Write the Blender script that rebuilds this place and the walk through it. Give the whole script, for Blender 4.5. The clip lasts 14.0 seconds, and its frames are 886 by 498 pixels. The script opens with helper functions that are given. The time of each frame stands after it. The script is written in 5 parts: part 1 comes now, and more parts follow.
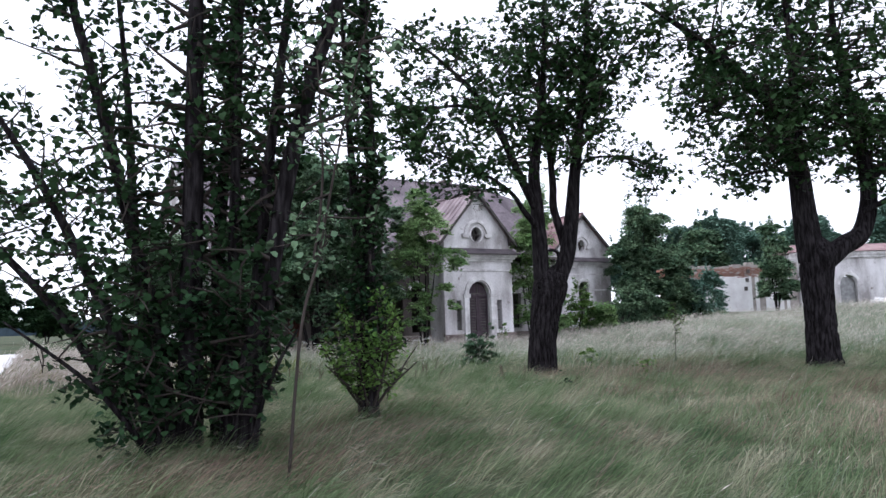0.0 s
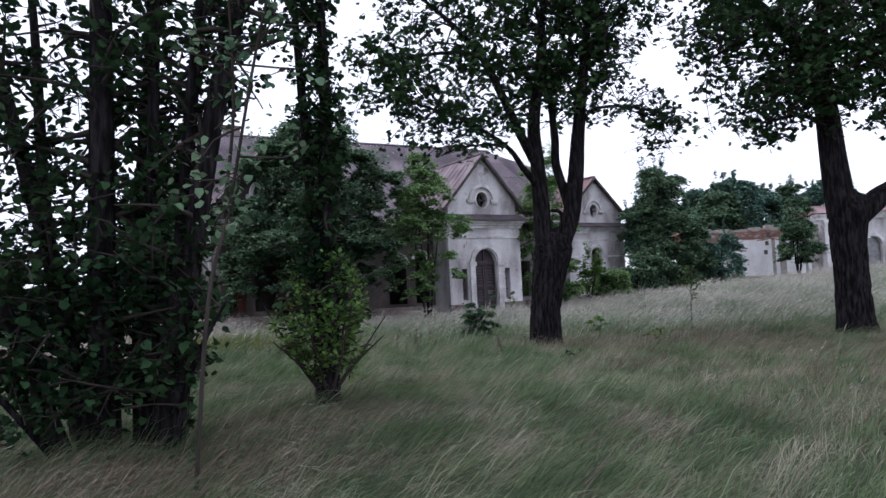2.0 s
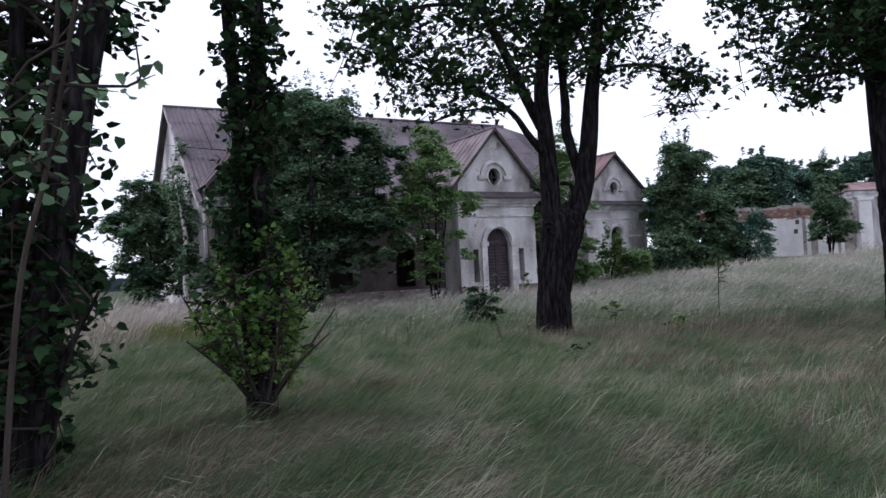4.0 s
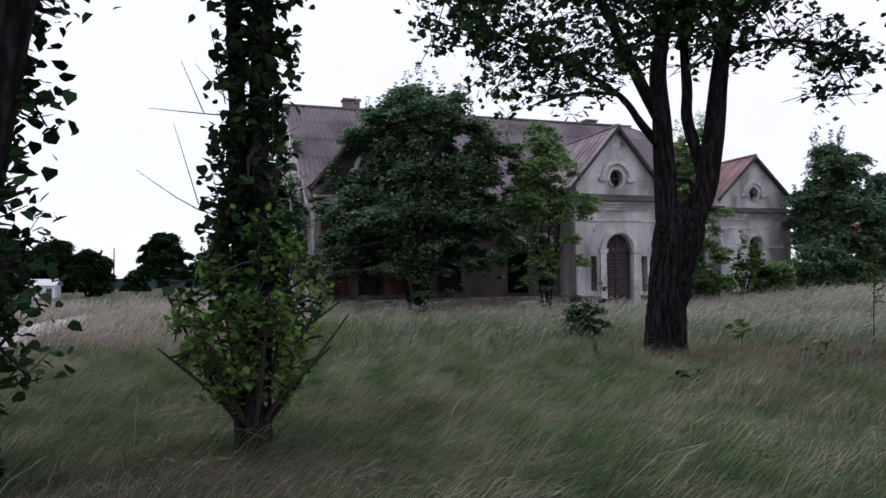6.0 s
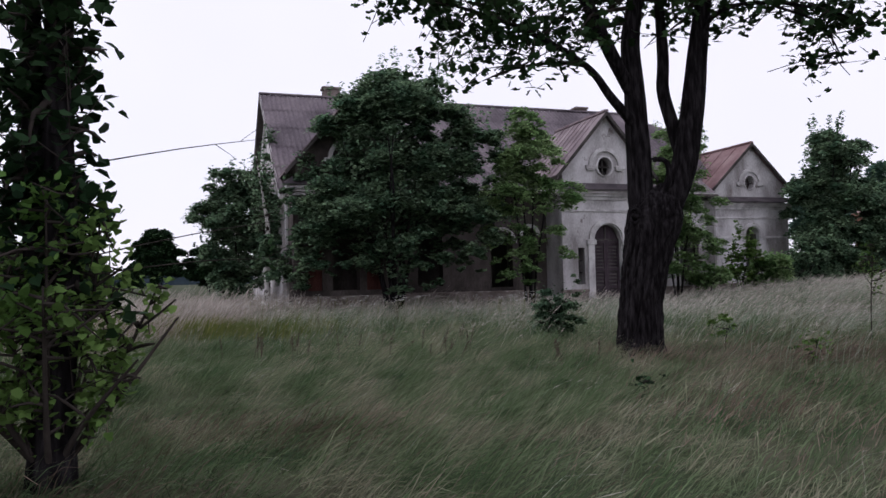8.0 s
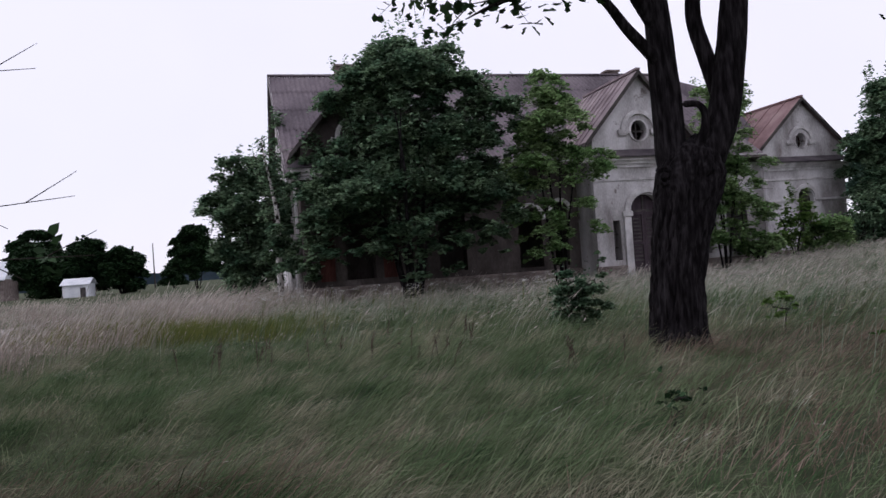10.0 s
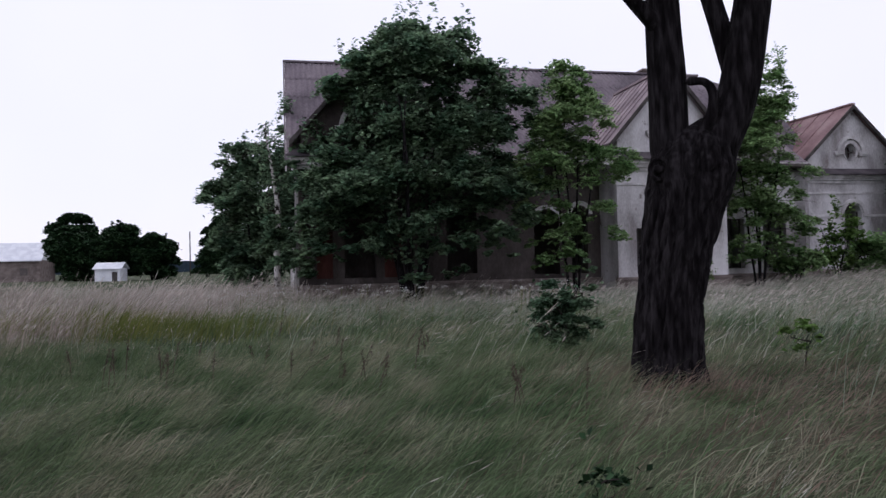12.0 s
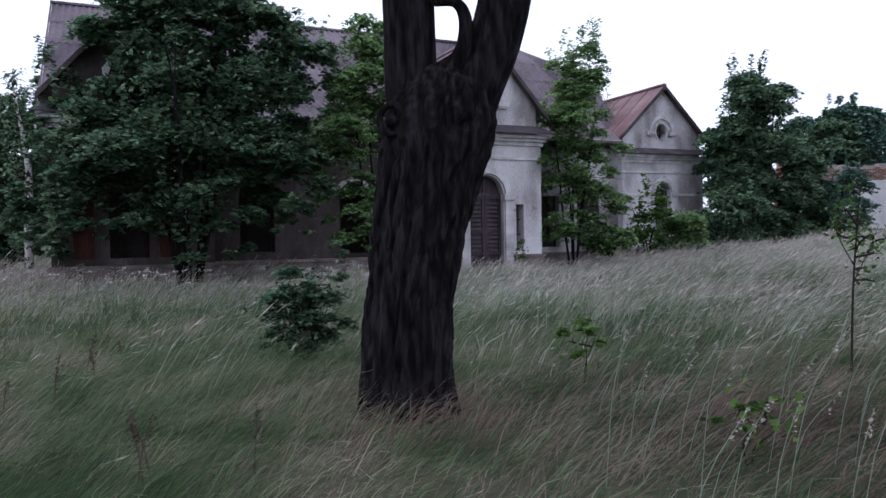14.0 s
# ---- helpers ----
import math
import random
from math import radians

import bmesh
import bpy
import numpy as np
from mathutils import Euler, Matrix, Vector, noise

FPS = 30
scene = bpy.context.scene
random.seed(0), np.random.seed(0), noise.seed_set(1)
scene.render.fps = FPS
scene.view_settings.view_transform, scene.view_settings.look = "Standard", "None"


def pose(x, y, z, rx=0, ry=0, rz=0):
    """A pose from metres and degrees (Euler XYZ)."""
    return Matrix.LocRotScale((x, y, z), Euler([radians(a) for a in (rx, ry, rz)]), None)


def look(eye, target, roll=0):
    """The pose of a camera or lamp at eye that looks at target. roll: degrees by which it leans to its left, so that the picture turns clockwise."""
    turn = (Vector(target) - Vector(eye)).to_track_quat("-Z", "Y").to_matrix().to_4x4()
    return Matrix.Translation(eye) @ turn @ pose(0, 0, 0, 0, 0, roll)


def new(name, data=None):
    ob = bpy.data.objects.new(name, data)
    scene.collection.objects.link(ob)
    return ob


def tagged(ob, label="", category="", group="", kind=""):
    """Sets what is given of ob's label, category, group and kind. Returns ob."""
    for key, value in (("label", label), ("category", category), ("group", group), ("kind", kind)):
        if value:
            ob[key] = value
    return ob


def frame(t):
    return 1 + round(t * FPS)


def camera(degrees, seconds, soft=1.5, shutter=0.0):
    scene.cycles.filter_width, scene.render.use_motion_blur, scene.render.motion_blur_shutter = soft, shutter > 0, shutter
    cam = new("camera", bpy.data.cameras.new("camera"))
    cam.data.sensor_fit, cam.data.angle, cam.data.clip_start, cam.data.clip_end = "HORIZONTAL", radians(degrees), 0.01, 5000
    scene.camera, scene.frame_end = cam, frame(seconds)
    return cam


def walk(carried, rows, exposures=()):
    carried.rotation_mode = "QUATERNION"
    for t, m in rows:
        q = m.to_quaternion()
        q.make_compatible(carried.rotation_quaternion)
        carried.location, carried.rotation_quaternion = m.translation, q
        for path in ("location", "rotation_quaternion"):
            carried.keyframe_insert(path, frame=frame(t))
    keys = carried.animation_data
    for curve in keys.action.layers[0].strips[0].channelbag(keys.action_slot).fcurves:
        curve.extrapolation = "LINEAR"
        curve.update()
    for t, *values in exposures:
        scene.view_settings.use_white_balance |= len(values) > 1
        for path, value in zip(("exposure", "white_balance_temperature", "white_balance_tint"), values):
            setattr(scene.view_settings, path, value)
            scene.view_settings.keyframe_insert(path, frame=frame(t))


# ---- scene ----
cam = camera(61.3, 14.0)
PATH = [
    (0, (-1.254, 3.772, 1.601), (-1.068, 5.754, 1.793), -1.8),
    (0.5, (-1.003, 4.128, 1.601), (-0.811, 6.113, 1.751), -2.4),
    (1, (-0.798, 4.347, 1.6), (-0.68, 6.339, 1.727), -3.2),
    (1.5, (-0.658, 4.815, 1.541), (-0.534, 6.807, 1.673), -2.8),
    (2, (-0.511, 5.463, 1.528), (-0.369, 7.455, 1.644), -2.8),
    (2.5, (-0.324, 6.028, 1.522), (-0.182, 8.022, 1.595), -1.6),
    (2.7, (-0.217, 6.23, 1.519), (-0.076, 8.224, 1.581), -2.0),
    (4.8, (0.47, 8.157, 1.571), (0.483, 10.156, 1.642), -1.8),
    (5, (0.554, 8.341, 1.555), (0.525, 10.34, 1.621), -1.1),
    (5.5, (0.776, 8.828, 1.539), (0.587, 10.814, 1.68), -0.9),
    (6, (0.995, 9.237, 1.501), (0.732, 11.217, 1.594), -0.7),
    (6.5, (1.236, 9.613, 1.487), (1.002, 11.597, 1.585), -1.3),
    (7, (1.461, 9.932, 1.514), (1.213, 11.913, 1.635), -0.7),
    (7.5, (1.602, 10.277, 1.461), (1.345, 12.258, 1.565), -0.8),
    (9.8, (2.14, 13.052, 1.485), (1.786, 15.02, 1.515), -3.9),
    (10, (2.196, 13.225, 1.485), (1.812, 15.188, 1.521), -4.0),
    (10.5, (2.389, 13.63, 1.451), (1.962, 15.584, 1.446), -5.0),
    (11, (2.634, 14.259, 1.454), (2.3, 16.231, 1.423), -3.0),
    (11.5, (2.772, 14.784, 1.467), (2.382, 16.746, 1.474), -0.9),
    (12, (2.973, 15.354, 1.445), (2.487, 17.293, 1.489), -1.2),
    (12.5, (3.322, 16.318, 1.507), (2.986, 18.285, 1.645), -1.0),
    (13, (3.568, 17.021, 1.446), (3.31, 18.999, 1.595), 0.1),
    (13.5, (3.76, 17.536, 1.461), (3.561, 19.525, 1.488), -0.3),
    (14, (3.925, 18.044, 1.512), (3.854, 20.043, 1.482), -1.0),
]
EXPOSURES = [(0.0, 0.95, 5850, 9), (0.5, 0.52, 5800, 11), (1.0, 0.44, 5750, 12), (2.5, 0.4, 5700, 13), (5.0, 0.12, 5850, 13), (7.5, -0.02, 6100, 15), (11.0, -0.1, 6100, 16), (12.0, -0.04, 5950, 16), (13.0, 0.1, 5700, 15), (14.0, 0.25, 5550, 15)]
walk(cam, [(t, look(eye, target, roll)) for t, eye, target, roll in PATH], EXPOSURES)


# ---- sky, sun ----
world = bpy.data.worlds.new("overcast_sky")
scene.world = world
world.use_nodes = True
wn, wl = world.node_tree.nodes, world.node_tree.links
sky = wn.new("ShaderNodeTexSky")
sky.sky_type, sky.sun_disc = "NISHITA", False
sky.sun_elevation, sky.sun_rotation = radians(50), radians(-73)
sky_dim = wn.new("ShaderNodeVectorMath")
sky_dim.operation = "SCALE"
sky_dim.inputs["Scale"].default_value = 0.012
wl.new(sky.outputs[0], sky_dim.inputs[0])
cloud = wn.new("ShaderNodeTexNoise")
cloud.inputs["Scale"].default_value, cloud.inputs["Detail"].default_value = 1.6, 4
cloud_ramp = wn.new("ShaderNodeValToRGB")
cloud_ramp.color_ramp.elements[0].position, cloud_ramp.color_ramp.elements[1].position = 0.3, 0.7
cloud_ramp.color_ramp.elements[0].color = (0.885, 0.855, 0.915, 1)
cloud_ramp.color_ramp.elements[1].color = (0.975, 0.94, 1.0, 1)
wl.new(cloud.outputs[0], cloud_ramp.inputs[0])
both = wn.new("ShaderNodeVectorMath")
both.operation = "ADD"
wl.new(cloud_ramp.outputs[0], both.inputs[0])
wl.new(sky_dim.outputs[0], both.inputs[1])
wl.new(both.outputs[0], wn["Background"].inputs["Color"])
wn["Background"].inputs["Strength"].default_value = 1.0

sun = new("sun", bpy.data.lights.new("sun", "SUN"))
sun.data.energy, sun.data.angle, sun.data.color = 0.6, radians(25), (1.0, 0.96, 0.9)
sun.matrix_world = look((-40, 32, 48), (0, 20, 0))


# ---- materials ----
def material(name, colours, scale=4.0, rough=0.85, bump=0.3, fine=40.0, stretch=(1, 1, 1), metal=0.0, island=0.0, spots=None, translucent=0.0, bump_scale=None, sheen=0.0):
    """colours: two or three base colours blended by a large noise; fine grain and relief on top."""
    m = bpy.data.materials.new(name)
    m.use_nodes = True
    n, l = m.node_tree.nodes, m.node_tree.links
    out, b = n["Material Output"], n["Principled BSDF"]
    b.inputs["Roughness"].default_value, b.inputs["Metallic"].default_value = rough, metal
    b.inputs["Specular IOR Level"].default_value = 0.05 if rough > 0.5 else 0.4
    co = n.new("ShaderNodeTexCoord")
    mp = n.new("ShaderNodeMapping")
    mp.inputs["Scale"].default_value = stretch
    l.new(co.outputs["Object"], mp.inputs[0])
    big = n.new("ShaderNodeTexNoise")
    big.inputs["Scale"].default_value, big.inputs["Detail"].default_value = scale, 5
    l.new(mp.outputs[0], big.inputs["Vector"])
    ramp = n.new("ShaderNodeValToRGB")
    el = ramp.color_ramp.elements
    while len(el) < len(colours):
        el.new(0.5)
    for k, c in enumerate(colours):
        el[k].position = 0.36 + 0.28 * k / max(1, len(colours) - 1)
        el[k].color = (*c, 1)
    l.new(big.outputs[0], ramp.inputs[0])
    colour = ramp.outputs[0]
    grain = n.new("ShaderNodeTexNoise")
    grain.inputs["Scale"].default_value, grain.inputs["Detail"].default_value = fine, 4
    l.new(mp.outputs[0], grain.inputs["Vector"])
    mix = n.new("ShaderNodeMix")
    mix.data_type, mix.blend_type = "RGBA", "OVERLAY"
    mix.inputs["Factor"].default_value = 0.45
    l.new(colour, mix.inputs["A"])
    l.new(grain.outputs[0], mix.inputs["B"])
    colour = mix.outputs["Result"]
    if spots:
        sn = n.new("ShaderNodeTexNoise")
        sn.inputs["Scale"].default_value, sn.inputs["Detail"].default_value, sn.inputs["Roughness"].default_value = spots[1], 6, 0.65
        l.new(co.outputs["Object"], sn.inputs["Vector"])
        sr = n.new("ShaderNodeValToRGB")
        sr.color_ramp.elements[0].position, sr.color_ramp.elements[1].position = spots[2], spots[2] + 0.06
        l.new(sn.outputs[0], sr.inputs[0])
        sm = n.new("ShaderNodeMix")
        sm.data_type = "RGBA"
        l.new(sr.outputs[0], sm.inputs["Factor"])
        l.new(colour, sm.inputs["A"])
        sm.inputs["B"].default_value = (*spots[0], 1)
        colour = sm.outputs["Result"]
    if island:
        geo = n.new("ShaderNodeNewGeometry")
        hs = n.new("ShaderNodeHueSaturation")
        mr = n.new("ShaderNodeMapRange")
        mr.inputs["To Min"].default_value, mr.inputs["To Max"].default_value = 1 - island, 1 + island
        l.new(geo.outputs["Random Per Island"], mr.inputs["Value"])
        l.new(mr.outputs[0], hs.inputs["Value"])
        l.new(colour, hs.inputs["Color"])
        colour = hs.outputs[0]
    l.new(colour, b.inputs["Base Color"])
    if bump:
        bp = n.new("ShaderNodeBump")
        bp.inputs["Strength"].default_value, bp.inputs["Distance"].default_value = bump, 0.02
        l.new(grain.outputs[0], bp.inputs["Height"])
        l.new(bp.outputs[0], b.inputs["Normal"])
    if translucent:
        tr = n.new("ShaderNodeBsdfTranslucent")
        l.new(colour, tr.inputs["Color"])
        ms = n.new("ShaderNodeMixShader")
        ms.inputs[0].default_value = translucent
        l.new(b.outputs[0], ms.inputs[1])
        l.new(tr.outputs[0], ms.inputs[2])
        l.new(ms.outputs[0], out.inputs["Surface"])
    return m


M_GROUND = material("meadow_soil", [(0.035, 0.05, 0.028), (0.065, 0.08, 0.045), (0.10, 0.095, 0.065)], 0.25, 0.95, 0.6, 9)
M_GRASS = material("short_grass", [(0.06, 0.108, 0.046), (0.145, 0.19, 0.10), (0.30, 0.285, 0.205)], 1.1, 0.75, 0, 5, island=0.5, translucent=0.3)
M_STRAW = material("dry_tall_grass", [(0.19, 0.26, 0.17), (0.33, 0.38, 0.29), (0.47, 0.46, 0.39)], 0.55, 0.8, 0, 3, island=0.4, translucent=0.3)
M_RUSSET_SHADE = material("russet_and_shaded_grass", [(0.12, 0.09, 0.066), (0.20, 0.148, 0.115), (0.28, 0.22, 0.18)], 0.5, 0.8, 0, 3, island=0.45, translucent=0.25)
M_PINK = material("pinkish_dry_grass", [(0.26, 0.21, 0.18), (0.38, 0.31, 0.28), (0.46, 0.38, 0.35)], 0.4, 0.8, 0, 3, island=0.4, translucent=0.3)
M_SEED = material("pale_seed_heads", [(0.40, 0.36, 0.31), (0.56, 0.51, 0.46)], 0.6, 0.85, 0, 5, island=0.35, translucent=0.2)
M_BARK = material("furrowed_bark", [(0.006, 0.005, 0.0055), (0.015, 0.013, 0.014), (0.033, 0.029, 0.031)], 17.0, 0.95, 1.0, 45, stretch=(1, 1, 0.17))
M_TWIG = material("young_bark", [(0.03, 0.025, 0.022), (0.06, 0.05, 0.045)], 4.0, 0.9, 0.5, 30, stretch=(1, 1, 0.3))
M_BIRCH = material("birch_bark", [(0.50, 0.48, 0.45), (0.62, 0.60, 0.57)], 3.0, 0.75, 0.3, 30, spots=((0.04, 0.035, 0.03), 7.0, 0.50))
M_LEAF = material("fresh_leaves", [(0.15, 0.26, 0.10), (0.28, 0.39, 0.18)], 0.9, 0.6, 0, 6, island=0.6, translucent=0.55)
# crowns seen from below: the dark of backlit undersides is in this colour
M_LEAF_MAPLE = material("backlit_maple_leaves", [(0.02, 0.045, 0.018), (0.042, 0.078, 0.03)], 0.9, 0.6, 0, 6, island=0.6, translucent=0.12)
# leaf green darkened to hold the shade of trees seen against the sky
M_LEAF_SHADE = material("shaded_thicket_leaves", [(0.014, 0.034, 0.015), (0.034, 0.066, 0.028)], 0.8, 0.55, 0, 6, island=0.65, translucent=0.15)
M_LEAF_DARK = material("dark_leaves", [(0.075, 0.14, 0.085), (0.19, 0.27, 0.16)], 1.3, 0.55, 0, 6, island=0.8, translucent=0.55)
M_LEAF_BRIGHT = material("bright_leaves", [(0.085, 0.165, 0.04), (0.17, 0.26, 0.075)], 0.8, 0.55, 0, 6, island=0.5, translucent=0.4)
# bluer leaf green, with the haze of distance mixed into it
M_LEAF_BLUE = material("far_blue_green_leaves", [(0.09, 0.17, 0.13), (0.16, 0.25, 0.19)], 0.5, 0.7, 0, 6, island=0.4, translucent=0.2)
M_PLASTER = material("stained_lime_plaster", [(0.29, 0.27, 0.265), (0.56, 0.54, 0.54), (0.74, 0.72, 0.725)], 0.55, 0.92, 0.5, 16, stretch=(1.2, 1.2, 0.5), spots=((0.22, 0.19, 0.18), 1.1, 0.61))
# wall plaster behind the trees, with their shade put into the base colour
M_PLASTER_SHADE = material("tree_shaded_plaster", [(0.05, 0.042, 0.040), (0.085, 0.072, 0.067), (0.14, 0.122, 0.115)], 0.6, 0.95, 0.5, 14, stretch=(1, 1, 0.5))
M_TIN_GREY = material("dull_mauve_tin", [(0.19, 0.15, 0.16), (0.27, 0.22, 0.23), (0.33, 0.28, 0.28)], 0.8, 0.6, 0.2, 18)
M_TRIM = material("weathered_plaster_moulding", [(0.40, 0.38, 0.375), (0.72, 0.70, 0.695)], 1.6, 0.92, 0.4, 25)
M_STONE = material("grey_plinth_stone", [(0.16, 0.13, 0.12), (0.26, 0.22, 0.20)], 1.6, 0.95, 0.6, 14)
M_SHEET = material("corrugated_sheet", [(0.11, 0.095, 0.105), (0.17, 0.145, 0.16), (0.22, 0.19, 0.20)], 0.5, 0.85, 0.2, 12, stretch=(1, 0.4, 0.4))
M_TIN = material("rusty_red_tin", [(0.17, 0.105, 0.108), (0.235, 0.15, 0.15), (0.29, 0.205, 0.2)], 0.8, 0.6, 0.2, 18)
M_LEDGE = material("dark_tin_ledge", [(0.06, 0.052, 0.058), (0.115, 0.10, 0.106)], 1.2, 0.7, 0.2, 20)
M_BRICK = material("old_red_brick", [(0.24, 0.12, 0.09), (0.33, 0.18, 0.14)], 1.5, 0.92, 0.6, 18)
M_MORTAR = material("brick_mortar", [(0.30, 0.27, 0.25), (0.42, 0.38, 0.35)], 2.0, 0.95, 0.4, 20)
M_LIME = material("peeling_white_limewash", [(0.72, 0.70, 0.69), (0.84, 0.83, 0.82)], 1.2, 0.9, 0.4, 14)
M_DOOR = material("dark_weathered_door_wood", [(0.055, 0.042, 0.05), (0.09, 0.07, 0.08)], 2.0, 0.8, 0.4, 20, stretch=(1, 1, 0.2))
M_RED = material("red_brown_shutter_paint", [(0.07, 0.028, 0.024), (0.11, 0.045, 0.038)], 2.0, 0.75, 0.3, 20, stretch=(1, 1, 0.2))
M_DARKWOOD = material("old_window_wood", [(0.05, 0.045, 0.045), (0.10, 0.09, 0.085)], 2.0, 0.8, 0.3, 25)
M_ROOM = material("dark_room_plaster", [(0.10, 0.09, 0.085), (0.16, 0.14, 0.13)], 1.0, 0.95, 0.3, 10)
M_ROAD = material("pale_gravel", [(0.55, 0.54, 0.53), (0.70, 0.69, 0.68)], 0.8, 0.95, 0.5, 25)
M_SHED = material("white_shed_boards", [(0.62, 0.64, 0.68), (0.75, 0.77, 0.80)], 1.0, 0.8, 0.2, 12)
# woods on the horizon, tinted blue in place of air haze
M_FAR = material("far_woods", [(0.03, 0.045, 0.06), (0.05, 0.07, 0.085)], 0.02, 0.95, 0, 0.3)
M_METAL = material("grey_metal", [(0.2, 0.2, 0.2), (0.3, 0.3, 0.3)], 3.0, 0.5, 0, 20, metal=0.7)


# ---- mesh helpers ----
def big_mesh(name, verts, tris, smooth=False):
    """A mesh from numpy arrays of vertices and triangles."""
    me = bpy.data.meshes.new(name)
    me.vertices.add(len(verts))
    me.vertices.foreach_set("co", np.ascontiguousarray(verts, np.float32).ravel())
    me.loops.add(tris.size)
    me.loops.foreach_set("vertex_index", np.ascontiguousarray(tris, np.int32).ravel())
    me.polygons.add(len(tris))
    me.polygons.foreach_set("loop_start", np.arange(0, tris.size, 3, dtype=np.int32))
    me.polygons.foreach_set("loop_total", np.full(len(tris), 3, np.int32))
    me.update(calc_edges=True)
    me.validate()
    return me


def small_mesh(name, verts, faces, smooth=False):
    me = bpy.data.meshes.new(name)
    me.from_pydata([tuple(v) for v in verts], [], faces)
    bm = bmesh.new()
    bm.from_mesh(me)
    bmesh.ops.recalc_face_normals(bm, faces=bm.faces)
    bm.to_mesh(me)
    bm.free()
    if smooth:
        me.polygons.foreach_set("use_smooth", np.ones(len(me.polygons), bool))
    return me


def part(name, me, mat, parent=None, label="", kind=""):
    ob = new(name, me)
    if mat and not me.materials:
        me.materials.append(mat)
    if parent:
        ob.parent = parent
    return tagged(ob, label=label, kind=kind)


def thing(name, label, category, m=None, group="", kind=""):
    ob = new(name)
    if m is not None:
        ob.matrix_world = m
    return tagged(ob, label, category, group, kind)


class Solid:
    """Collects boxes and prisms into one mesh."""

    def __init__(self):
        self.v, self.f = [], []

    def hexa(self, a):
        k = len(self.v)
        self.v += a
        self.f += [tuple(k + i for i in q) for q in ((0, 1, 2, 3), (7, 6, 5, 4), (0, 4, 5, 1), (1, 5, 6, 2), (2, 6, 7, 3), (3, 7, 4, 0))]
        return self

    def box(self, x0, x1, y0, y1, z0, z1):
        return self.hexa([(x0, y0, z0), (x1, y0, z0), (x1, y1, z0), (x0, y1, z0), (x0, y0, z1), (x1, y0, z1), (x1, y1, z1), (x0, y1, z1)])

    def slab(self, quad, thick):
        """Four corners of a sheet, given its thickness downwards."""
        return self.hexa([(x, y, z - thick) for x, y, z in quad] + list(quad))

    def strip(self, pts, y0, y1, inward):
        """A band along points (x, z) with its inner edge given by inward(x, z)."""
        for (xa, za), (xb, zb) in zip(pts, pts[1:]):
            (ia, ja), (ib, jb) = inward(xa, za), inward(xb, zb)
            self.hexa([(ia, y0, ja), (ib, y0, jb), (ib, y1, jb), (ia, y1, ja), (xa, y0, za), (xb, y0, zb), (xb, y1, zb), (xa, y1, za)])
        return self

    def mesh(self, name, bevel=0.0, weld=False):
        me = small_mesh(name, self.v, self.f)
        if weld:
            bm = bmesh.new()
            bm.from_mesh(me)
            bmesh.ops.remove_doubles(bm, verts=bm.verts[:], dist=1e-4)
            bmesh.ops.delete(bm, geom=[f for f in bm.faces if all(len(e.link_faces) > 2 for e in f.edges)], context="FACES")
            bm.to_mesh(me)
            bm.free()
        if bevel:
            bm = bmesh.new()
            bm.from_mesh(me)
            bmesh.ops.bevel(bm, geom=bm.edges[:], offset=bevel, segments=1, affect="EDGES")
            bm.to_mesh(me)
            bm.free()
        return me


def pierced_wall(u0, u1, z0, top, y0, y1, openings):
    """A wall from u0 to u1 with a top height function and openings (kind, centre, half width, sill, head)."""
    cuts = {u0, u1}
    for kind, c, w, lo, hi in openings:
        cuts |= {c + w * math.cos(math.pi * k / 12) for k in range(13)} if kind != "rect" else {c - w, c + w}
    cuts |= {u0 + (u1 - u0) * k / 8 for k in range(9)}
    if top(u0) != top(0.5 * (u0 + u1)):
        cuts.add(0.5 * (u0 + u1))
    cuts = sorted(c for c in cuts if u0 <= c <= u1)
    s = Solid()
    for a, b in zip(cuts, cuts[1:]):
        if b - a < 1e-5:
            continue
        m = 0.5 * (a + b)
        spans, here = [], [o for o in openings if abs(m - o[1]) < o[2]]
        low = lambda u: z0
        for kind, c, w, lo, hi in sorted(here, key=lambda o: o[3]):
            if kind == "rect":
                f_lo, f_hi = (lambda u, lo=lo: lo), (lambda u, hi=hi: hi)
            elif kind == "arch":
                f_lo = lambda u, lo=lo: lo
                f_hi = lambda u, c=c, w=w, hi=hi: hi - w + math.sqrt(max(0, w * w - (u - c) ** 2))
            else:
                f_lo = lambda u, c=c, w=w, lo=lo, hi=hi: 0.5 * (lo + hi) - 0.5 * (hi - lo) / w * math.sqrt(max(0, w * w - (u - c) ** 2))
                f_hi = lambda u, c=c, w=w, lo=lo, hi=hi: 0.5 * (lo + hi) + 0.5 * (hi - lo) / w * math.sqrt(max(0, w * w - (u - c) ** 2))
            spans.append((low, f_lo))
            low = f_hi
        spans.append((low, top))
        for p, q in spans:
            if q(m) - p(m) > 1e-4:
                s.hexa([(a, y0, p(a)), (b, y0, p(b)), (b, y1, p(b)), (a, y1, p(a)), (a, y0, q(a)), (b, y0, q(b)), (b, y1, q(b)), (a, y1, q(a))])
    return s


